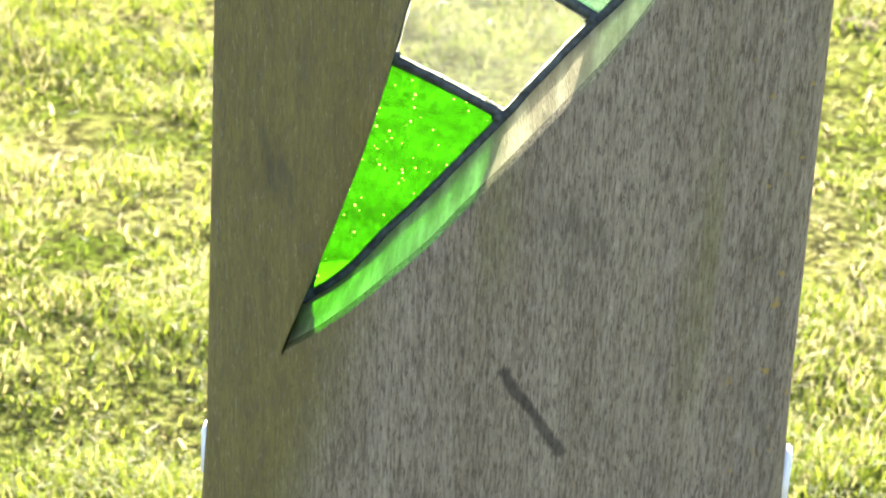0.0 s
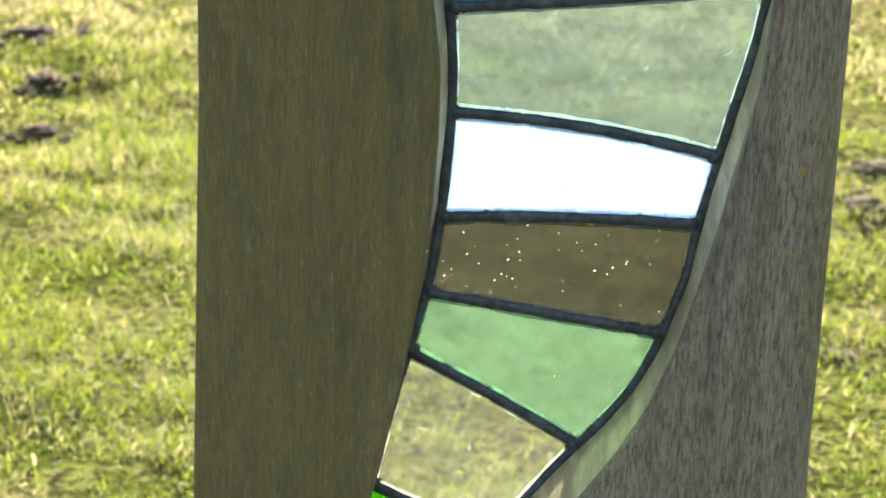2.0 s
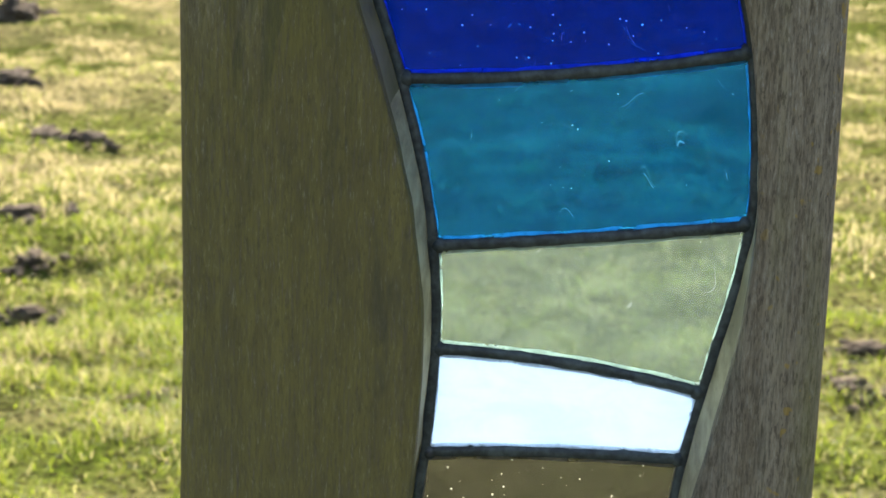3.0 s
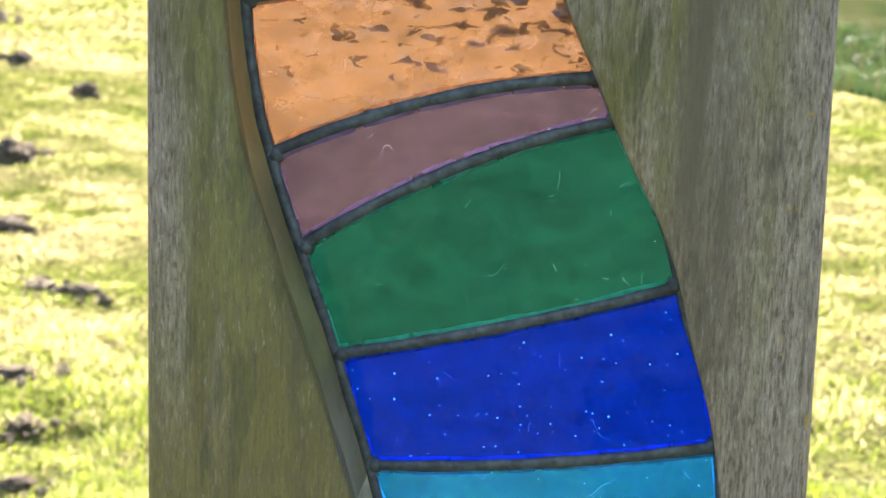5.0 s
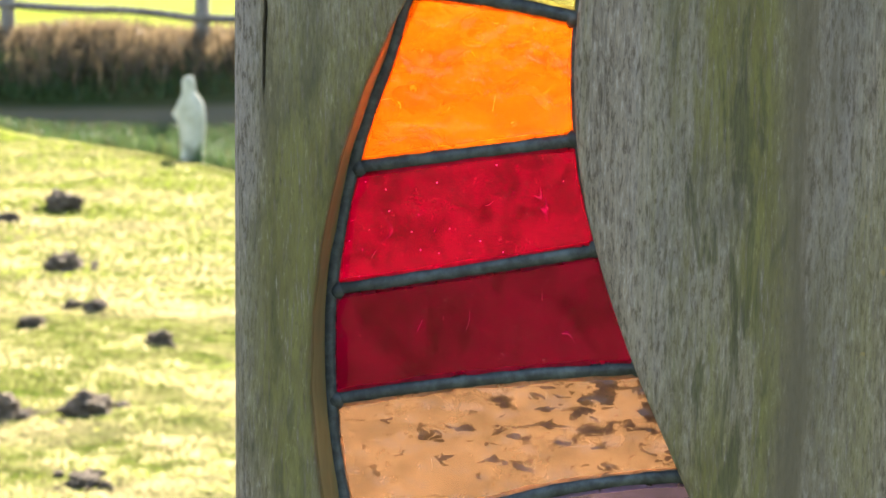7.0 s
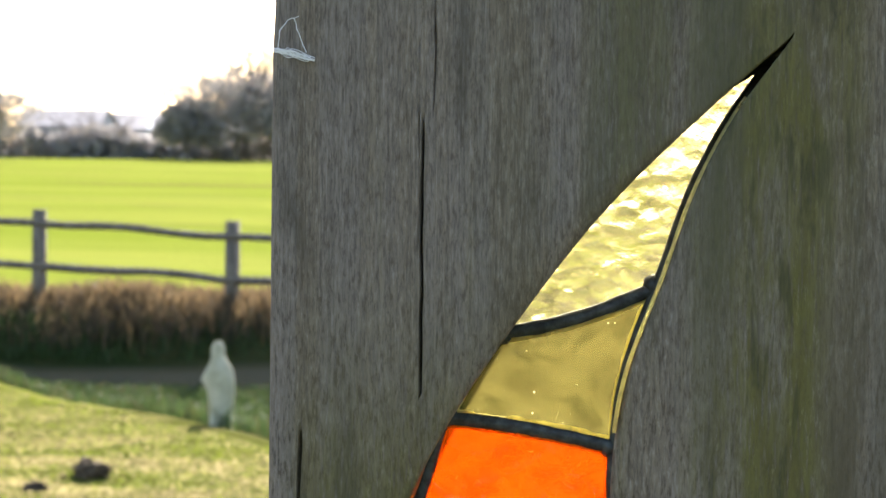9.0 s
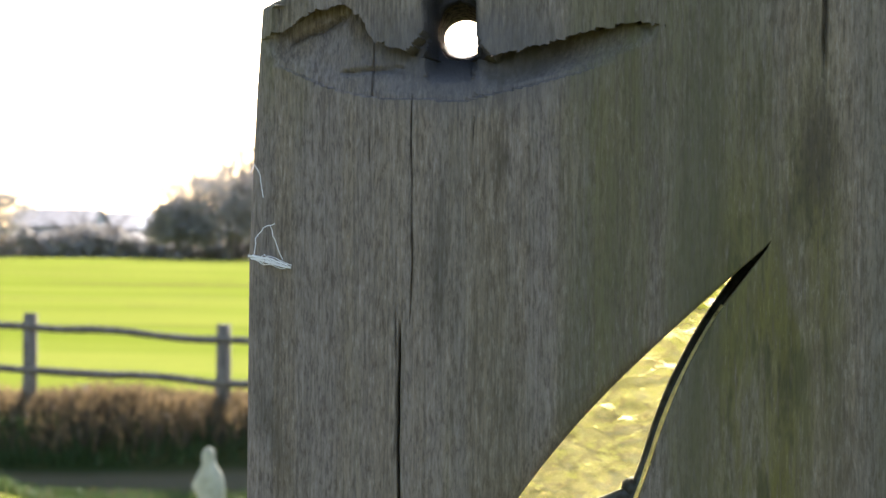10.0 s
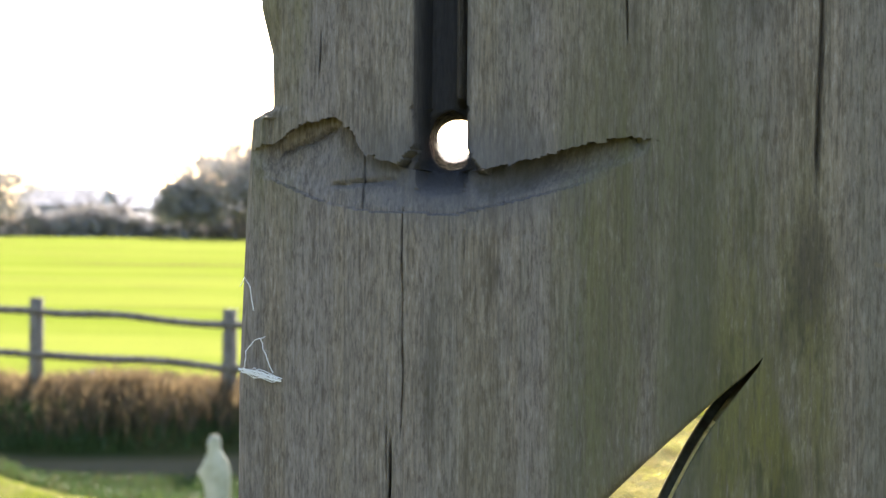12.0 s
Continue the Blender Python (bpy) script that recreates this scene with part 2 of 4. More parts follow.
    hair = n.math("MULTIPLY", n.ramp(line, 0.0022, 0.0006), runs)
    shader = n.mix(n.math("MULTIPLY", hair, 0.22), shader, n.add("BsdfTranslucent", Color=n.blend(0.5, tuple(colour), (0.9, 0.9, 0.88))).outputs[0])
    dust = n.ramp(n.noise(n.coords(420, 420, 260), 3, 0.7), 0.60, 0.74)
    shader = n.mix(n.math("MULTIPLY", dust, 0.04), shader, n.add("BsdfDiffuse", Color=(0.5, 0.48, 0.42, 1.0)).outputs[0])
    gloss = n.add("BsdfGlossy", Roughness=0.06, Color=(1, 1, 1, 1))
    if normal is not None:
        n.put(gloss.inputs["Normal"], normal)
    shader = n.mix(n.math("MULTIPLY", n.add("Fresnel", IOR=1.45).outputs[0], 0.4), shader, gloss.outputs[0])
    return n.done(shader)


def lead_material():
    n = Nodes("lead")
    a = n.noise(n.coords(180, 180, 180), 5, 0.65)
    b = n.noise(n.coords(45, 45, 45), 3, 0.6)
    tone = n.blend(n.ramp(a, 0.35, 0.68), (0.028, 0.033, 0.034), (0.068, 0.082, 0.082))
    tone = n.blend(n.math("MULTIPLY", n.ramp(b, 0.55, 0.75), 0.5), tone, (0.12, 0.148, 0.142))
    return n.done(n.plain(tone, 0.55, n.bump(a, 0.4, 0.001), metal=0.35))


def leafy_material(name, lo, hi, straw, share, glow, far_straw=0.0):
    """Blades and leaves: each takes its own tone, and light shines through them."""
    n = Nodes(name)
    rnd = n.add("NewGeometry").outputs["Random Per Island"]
    patch = n.noise(n.coords(2.6, 2.6, 2.6), 3, 0.6)
    tone = n.blend(rnd, lo, hi)
    pick = n.math("ADD", n.math("MULTIPLY", n.math("FRACT", n.math("MULTIPLY", rnd, 17.3)), 0.55), n.math("MULTIPLY", patch, 0.75))
    if far_straw:
        # more straw tone in swaths from mid lawn, fading out further off
        far = n.add("SeparateXYZ", Vector=n.add("NewGeometry").outputs["Position"]).outputs["Y"]
        swath = n.noise(n.coords(0.7, 1.9, 1), 3, 0.6)
        pick = n.math("ADD", pick, n.math("MULTIPLY", n.math("MULTIPLY", n.ramp(far, 2.2, 4.6), n.ramp(far, 14.0, 8.0)), n.math("MULTIPLY", n.ramp(swath, 0.36, 0.56), far_straw)))
    tone = n.blend(n.ramp(pick, 1.0 - share - 0.12, 1.0 - share + 0.12), tone, straw)
    diff = n.add("BsdfDiffuse", Color=tone).outputs[0]
    through_ = n.add("BsdfTranslucent", Color=tone).outputs[0]
    shader = n.mix(glow, diff, through_)
    gloss = n.add("BsdfGlossy", Roughness=0.5, Color=(1, 1, 1, 1)).outputs[0]
    return n.done(n.mix(0.015, shader, gloss))


def ground_material():
    n = Nodes("turf_and_field")
    sep = n.add("SeparateXYZ", Vector=n.add("NewGeometry").outputs["Position"])
    py = sep.outputs["Y"]
    a = n.noise(n.coords(9, 9, 9), 5, 0.65)
    b = n.noise(n.coords(1.3, 2.2, 1), 4, 0.6)
    c = n.noise(n.coords(60, 60, 60), 3, 0.65)
    lawn = n.blend(n.ramp(a, 0.35, 0.65), (0.080, 0.115, 0.014), (0.19, 0.20, 0.05))
    lawn = n.blend(n.math("MULTIPLY", n.ramp(b, 0.42, 0.66), 0.75), lawn, (0.36, 0.30, 0.14))
    lawn = n.blend(n.math("MULTIPLY", n.ramp(c, 0.44, 0.60), 0.85), lawn, (0.035, 0.034, 0.013))
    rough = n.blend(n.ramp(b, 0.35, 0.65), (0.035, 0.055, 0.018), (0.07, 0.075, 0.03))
    far = n.noise(n.coords(0.06, 0.25, 1), 4, 0.6)
    field = n.blend(n.ramp(far, 0.35, 0.7), (0.200, 0.255, 0.034), (0.275, 0.310, 0.060))
    field = n.blend(n.math("MULTIPLY", n.ramp(n.noise(n.coords(0.05, 0.12, 1), 3), 0.60, 0.72), 0.5), field, (0.22, 0.20, 0.08))
    furrow = n.noise(n.coords(0.10, 0.55, 1), 4, 0.65, 0.6)
    field = n.blend(n.math("MULTIPLY", n.math("MULTIPLY", n.ramp(furrow, 0.56, 0.64), n.ramp(py, 24, 40)), 0.55), field, (0.17, 0.14, 0.055))
    strip_y = n.math("ABSOLUTE", n.math("SUBTRACT", n.math("ADD", py, n.math("MULTIPLY", far, 5.0)), 72.0))
    strip_x = n.ramp(n.math("ADD", sep.outputs["X"], n.math("MULTIPLY", furrow, 6.0)), -21.0, -16.0)
    field = n.blend(n.math("MULTIPLY", n.math("MULTIPLY", n.ramp(strip_y, 2.2, 0.6), strip_x), 0.75), field, (0.15, 0.11, 0.055))
    verge = n.math("ADD", py, n.math("MULTIPLY", n.noise(n.coords(0.8, 0.8, 1), 3), 3.0))
    field = n.blend(n.math("MULTIPLY", n.ramp(verge, 24.0, 21.0), 0.7), field, (0.36, 0.29, 0.11))
    tone = n.blend(n.ramp(py, 19.0, 20.5), rough, field)
    trod = n.math("ABSOLUTE", n.math("SUBTRACT", n.math("ADD", py, n.math("MULTIPLY", b, 0.2)), 17.72))
    tone = n.blend(n.math("MULTIPLY", n.ramp(trod, 0.34, 0.18), 0.55), tone, (0.24, 0.20, 0.135))
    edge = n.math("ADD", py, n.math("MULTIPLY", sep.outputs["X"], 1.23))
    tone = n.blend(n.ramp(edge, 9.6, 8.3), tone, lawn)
    normal = n.bump(c, 0.8, 0.02)
    sod = n.mix(0.35, n.add("BsdfDiffuse", Color=tone, Normal=normal).outputs[0], n.add("BsdfTranslucent", Color=tone, Normal=normal).outputs[0])
    return n.done(sod)


def simple_material(name, a, b, scale, rough, bump=0.4, depth=0.01, spec=0.3):
    n = Nodes(name)
    f = n.noise(n.coords(*scale), 5, 0.6)
    g = n.noise(n.coords(*(s * 5.3 for s in scale)), 3, 0.6)
    tone = n.blend(n.ramp(f, 0.35, 0.68), a, b)
    tone = n.blend(n.math("MULTIPLY", n.ramp(g, 0.55, 0.75), 0.35), tone, tuple(c * 0.5 for c in a))
    return n.done(n.plain(tone, rough, n.bump(g, bump, depth), spec=spec))


OAK, LEAD, TURF = oak_material(), lead_material(), ground_material()
# cut oak, paler than the face, with sunlight on the sill put in
LIT_OAK = simple_material("lit_cut_oak", (0.25, 0.208, 0.118), (0.46, 0.40, 0.24), (110, 18, 45), 0.8, 0.35, 0.003)
GRASS = leafy_material("grass_blades", (0.078, 0.120, 0.010), (0.235, 0.285, 0.022), (0.43, 0.362, 0.175), 0.18, 0.62, 0.38)
SCRUB = leafy_material("dry_scrub", (0.065, 0.050, 0.030), (0.145, 0.105, 0.056), (0.30, 0.21, 0.10), 0.18, 0.42)
# twigs of the far trees and hedge; distance haze is put into their grey
HAZY_TWIGS = leafy_material("hazy_twigs", (0.27, 0.26, 0.245), (0.33, 0.315, 0.295), (0.30, 0.27, 0.23), 0.2, 0.35)
AUTUMN = leafy_material("last_autumn_leaves", (0.40, 0.31, 0.15), (0.55, 0.43, 0.22), (0.50, 0.36, 0.15), 0.3, 0.5)
# ditch grass; its green is darkened to stand for shade down there
RANK = leafy_material("shaded_rank_grass", (0.030, 0.062, 0.018), (0.075, 0.120, 0.032), (0.09, 0.085, 0.03), 0.18, 0.3)
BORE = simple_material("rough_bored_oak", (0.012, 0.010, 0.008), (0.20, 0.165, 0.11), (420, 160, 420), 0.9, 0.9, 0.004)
FILMED = simple_material("algae_filmed_oak", (0.125, 0.112, 0.042), (0.205, 0.178, 0.074), (60, 14, 9), 0.7, 0.2, 0.001)
SOIL = simple_material("loose_soil", (0.07, 0.053, 0.034), (0.16, 0.122, 0.074), (30, 30, 30), 0.95, 0.8, 0.02, 0.1)
RAIL = simple_material("split_oak_rail", (0.125, 0.103, 0.076), (0.22, 0.19, 0.145), (25, 25, 8), 0.9, 0.5, 0.01)
STONE = simple_material("pale_cast_stone", (0.36, 0.345, 0.23), (0.50, 0.475, 0.34), (9, 9, 9), 0.85, 0.4, 0.006)
BARK = simple_material("bark", (0.12, 0.105, 0.09), (0.20, 0.18, 0.155), (4, 4, 2), 0.95, 0.5, 0.05)
RENDERED = simple_material("pale_render", (0.40, 0.41, 0.42), (0.52, 0.53, 0.54), (0.6, 0.6, 0.6), 0.9, 0.2, 0.01)
SLATE = simple_material("slate_roof", (0.16, 0.16, 0.17), (0.26, 0.26, 0.27), (1.5, 1.5, 1.5), 0.6, 0.3, 0.01)
PALE_ROOF = simple_material("pale_sheet_roof", (0.55, 0.57, 0.57), (0.66, 0.68, 0.68), (1.5, 1.5, 1.5), 0.45, 0.2, 0.01)
DARK_PANE = simple_material("dark_window", (0.03, 0.035, 0.04), (0.05, 0.055, 0.06), (2, 2, 2), 0.15, 0.0, 0.01)
# white of the added chips that stand for sunlit wood
CHIP = simple_material("sunlit_white", (0.74, 0.75, 0.76), (0.82, 0.83, 0.84), (60, 60, 60), 0.5, 0.1, 0.001)
SILK = simple_material("spider_silk", (0.72, 0.72, 0.70), (0.82, 0.82, 0.80), (200, 200, 200), 0.6, 0.0, 0.001)

GLASS = [
    glass_material("bright_green_glass", (0.27, 0.80, 0.055), 0.06, 0.05, (0.17, 0.52, 0.04), 1.4, wave=0.25, frost=0.05),
    glass_material("clear_glass", (0.84, 0.88, 0.80), 0.02, 0.02, (0.8, 0.8, 0.7), 0.0, wave=0.03, frost=0.06),
    glass_material("pale_green_glass", (0.41, 0.57, 0.40), 0.08, 0.15, (0.33, 0.46, 0.36), 0.6, frost=0.35),
    glass_material("smoky_brown_glass", (0.255, 0.275, 0.225), 0.08, 0.11, (0.28, 0.262, 0.205), 1.3, frost=0.45),
    glass_material("white_opal_glass", (0.52, 0.66, 0.80), 0.4, 0.42, (0.44, 0.57, 0.70), 0.0, frost=0.8, depth=0.15),
    glass_material("sea_green_glass", (0.55, 0.66, 0.63), 0.03, 0.06, (0.50, 0.58, 0.54), 0.5, wave=0.04, frost=0.1),
    glass_material("turquoise_glass", (0.068, 0.36, 0.52), 0.03, 0.06, (0.05, 0.30, 0.60), 0.6, wave=0.04, frost=0.1),
    glass_material("cobalt_glass", (0.012, 0.105, 0.44), 0.05, 0.09, (0.014, 0.09, 0.48), 1.0, frost=0.25),
    glass_material("bottle_green_glass", (0.056, 0.215, 0.190), 0.03, 0.10, (0.052, 0.220, 0.175), 0.6, frost=0.2),
    glass_material("mauve_glass", (0.262, 0.216, 0.270), 0.04, 0.09, (0.26, 0.205, 0.24), 0.3, frost=0.2),
    glass_material("hammered_amber_glass", (0.405, 0.295, 0.20), 0.03, 0.28, (0.345, 0.24, 0.16), 0.0, (0.712, 0.728, (0.10, 0.045, 0.035), 0.80), frost=0.9, hammer=0.55),
    glass_material("crimson_glass", (0.215, 0.002, 0.074), 0.08, 0.15, (0.27, 0.004, 0.070), 0.4, frost=0.35, grain=(40, 40, 26), depth=1.0),
    glass_material("scarlet_glass", (0.33, 0.003, 0.070), 0.12, 0.21, (0.40, 0.006, 0.085), 0.9, frost=0.4, grain=(85, 85, 70), depth=1.0),
    glass_material("orange_glass", (0.98, 0.47, 0.012), 0.15, 0.36, (0.78, 0.13, 0.010), 0.0, wave=0.4, frost=0.7),
    glass_material("straw_glass", (0.55, 0.51, 0.27), 0.12, 0.20, (0.42, 0.39, 0.18), 1.0, frost=0.45, grain=(60, 60, 70), depth=0.9),
    glass_material("wavy_yellow_glass", (0.97, 0.945, 0.78), 0.015, 0.10, (0.60, 0.55, 0.30), 0.0, frost=0.72, grain=(95, 95, 170), depth=1.2, hammer=0.45),
]
BEADS = [(0.2, 0.7, 0.1), (0.52, 0.52, 0.42), (0.45, 0.65, 0.48), (0.35, 0.32, 0.25), (0.7, 0.78, 0.85), (0.5, 0.6, 0.55), (0.10, 0.42, 0.68), (0.04, 0.12, 0.65),
         (0.10, 0.42, 0.33), (0.36, 0.27, 0.42), (0.58, 0.36, 0.22), (0.35, 0.03, 0.06), (0.62, 0.03, 0.08), (0.85, 0.42, 0.03), (0.70, 0.64, 0.28), (0.8, 0.75, 0.4)]


# ---- building helpers ----
def mesh_of(name, verts, faces, mat, smooth=True):
    me = bpy.data.meshes.new(name)
    me.from_pydata([tuple(map(float, v)) for v in verts], [], [tuple(map(int, f)) for f in faces])
    me.materials.append(mat)
    if smooth:
        me.polygons.foreach_set("use_smooth", np.ones(len(me.polygons), dtype=bool))
    me.update()
    return me


def solid(name, verts, faces, mat, parent=None, label="", smooth=True):
    ob = new(name, mesh_of(name, verts, faces, mat, smooth))
    if parent is not None:
        ob.parent = parent
    return tagged(ob, label) if label else ob


def part(name, bm, mat, parent=None, label="", smooth=True):
    me = bpy.data.meshes.new(name)
    bm.to_mesh(me)
    bm.free()
    me.materials.append(mat)
    if smooth:
        me.polygons.foreach_set("use_smooth", np.ones(len(me.polygons), dtype=bool))
    ob = new(name, me)
    if parent is not None:
        ob.parent = parent
    return tagged(ob, label) if label else ob


def value_noise(x, y, seed):
    """Smooth random field on the plane, about -1 to 1."""
    xi, yi = np.floor(x).astype(np.int64), np.floor(y).astype(np.int64)
    u, v = x - xi, y - yi
    u, v = u * u * (3 - 2 * u), v * v * (3 - 2 * v)

    def h(a, b):
        k = (a * 374761393 + b * 668265263 + seed * 974711) & 0x7FFFFFFF
        k = ((k ^ (k >> 13)) * 1274126177) & 0x7FFFFFFF
        return ((k ^ (k >> 16)) & 0xFFFF) / 32767.5 - 1
    return (h(xi, yi) * (1 - u) + h(xi + 1, yi) * u) * (1 - v) + (h(xi, yi + 1) * (1 - u) + h(xi + 1, yi + 1) * u) * v


def ease(v, lo, hi):
    s = np.clip((v - lo) / (hi - lo), 0, 1)
    return s * s * (3 - 2 * s)


def glide(z, knots):
    """A smooth curve x(z) through knots (z, x)."""
    k = np.array(knots, float)
    kz, kx = k[:, 0], k[:, 1]
    sec = np.diff(kx) / np.diff(kz)
    d = np.diff(kz)
    tan = np.empty(len(kz))
    tan[1:-1] = (sec[:-1] * d[1:] + sec[1:] * d[:-1]) / (d[1:] + d[:-1])
    tan[0], tan[-1] = sec[0], sec[-1]
    z = np.clip(np.asarray(z, float), kz[0], kz[-1])
    i = np.clip(np.searchsorted(kz, z, side="right") - 1, 0, len(d) - 1)
    t = (z - kz[i]) / d[i]
    return ((2 * t**3 - 3 * t**2 + 1) * kx[i] + (t**3 - 2 * t**2 + t) * d[i] * tan[i]
            + (-2 * t**3 + 3 * t**2) * kx[i + 1] + (t**3 - t**2) * d[i] * tan[i + 1])


# ---- the carved post ----
FRONT, BACK = -0.055, 0.052
SLOT_FOOT, SLOT_HEAD = 0.5726, 1.641
SLOT_L = [(0.5726, 0.0316), (0.637, 0.0549), (0.706, 0.0768), (0.769, 0.0916), (0.845, 0.1060), (0.892, 0.1116), (0.931, 0.1140), (0.980, 0.1125),
          (1.028, 0.1048), (1.062, 0.0960), (1.130, 0.0745), (1.181, 0.0572), (1.232, 0.0425), (1.285, 0.0350), (1.325, 0.0340), (1.385, 0.0423),
          (1.428, 0.0545), (1.463, 0.0700), (1.520, 0.1056), (1.571, 0.1451), (1.616, 0.1909), (1.641, 0.2185)]
SLOT_R = [(0.5726, 0.0322), (0.590, 0.0550), (0.634, 0.1001), (0.677, 0.1353), (0.731, 0.1766), (0.765, 0.2010), (0.800, 0.2195), (0.837, 0.2331),
          (0.875, 0.2434), (0.917, 0.2530), (0.960, 0.2610), (1.014, 0.2655), (1.054, 0.2636), (1.112, 0.2552), (1.143, 0.2462), (1.194, 0.2314),
          (1.231, 0.2126), (1.272, 0.1940), (1.313, 0.1757), (1.363, 0.1577), (1.394, 0.1500), (1.430, 0.1460), (1.461, 0.1462), (1.496, 0.1510),
          (1.541, 0.1667), (1.579, 0.1800), (1.609, 0.1957), (1.641, 0.2190)]
HOLE_X, HOLE_Z, HOLE_W, HOLE_H = 0.0862, 1.7302, 0.0100, 0.0132


def slot_sides(z, depth=0.0):
    """The two sides of the cut at height z: the glazed slot, the bolt hole, or a closed seam between them."""
    left, right = glide(z, SLOT_L), glide(z, SLOT_R)
    seam = np.interp(z, [0.0, 0.3, 0.5726], [0.12, 0.10, 0.0319])
    left, right = np.where(z < SLOT_FOOT, seam, left), np.where(z < SLOT_FOOT, seam, right)
    up = 0.2188 + (HOLE_X - 0.2188) * ease(z, SLOT_HEAD, HOLE_Z - 0.016)
    h = np.sqrt(np.clip(1 - ((z - HOLE_Z) / HOLE_H) ** 2, 0, None)) * HOLE_W
    left, right = np.where(z > SLOT_HEAD, up - h, left), np.where(z > SLOT_HEAD, up + h, right)
    return left, right


def undercut(z):
    """How far the left side of the slot is cut back behind its front edge, to take the glass."""
    z = np.asarray(z, float)
    return 0.009 * ease(z, 1.435, 1.485) * ease(z, 1.641, 1.622) + 0.0018 * ease(z, 1.14, 1.27) * ease(z, 1.485, 1.435) + 0.005 * ease(z, 0.86, 0.76) * ease(z, 0.58, 0.62)


def lean_in(z):
    """How far the right side of the slot leans in towards the glass."""
    z = np.asarray(z, float)
    return 0.0030 * ease(z, 0.85, 0.89) * ease(z, 0.98, 0.93) - 0.0030 * ease(z, 0.96, 1.02) * ease(z, 1.16, 1.10) + 0.0085 * ease(z, 0.80, 0.74) * ease(z, 0.585, 0.63)


def outer_edges(z):
    left = np.interp(z, [0, 0.40, 0.46, 0.49, 0.52, 0.70, 0.95, 1.63, 1.70, 1.738, 1.743, 1.765, 1.785, 2.1],
                     [-0.019, -0.0165, -0.0150, -0.0130, -0.0110, -0.006, 0.0, 0.0, 0.0025, 0.0048, 0.0136, 0.0130, 0.0080, 0.004])
    right = np.interp(z, [0, 0.40, 0.46, 0.515, 0.58, 0.79, 1.0, 1.3, 1.4, 2.1], [0.314, 0.311, 0.3085, 0.3065, 0.304, 0.3003, 0.3005, 0.2979, 0.2965, 0.2965])
    return left, right


def jag_line(x):
    """Lower lip of the split-off face above the bolt hole."""
    base = np.interp(x, [0.0, 0.012, 0.030, 0.041, 0.048, 0.0535, 0.0680, 0.0757, 0.095, 0.1024, 0.121, 0.1396, 0.1626, 0.190, 0.20],
                     [1.723, 1.7265, 1.736, 1.7394, 1.732, 1.7235, 1.7196, 1.7285, 1.7275, 1.7163, 1.721, 1.7264, 1.7312, 1.7290, 1.728])
    return base + 0.0012 * value_noise(x * 700, x * 0 + 3, 5)


def bed_line(x):
    return np.interp(x, [0.0, 0.012, 0.034, 0.053, 0.072, 0.091, 0.114, 0.137, 0.163, 0.185], [1.719, 1.716, 1.7064, 1.702, 1.7013, 1.7006, 1.7059, 1.7118, 1.7201, 1.7285])


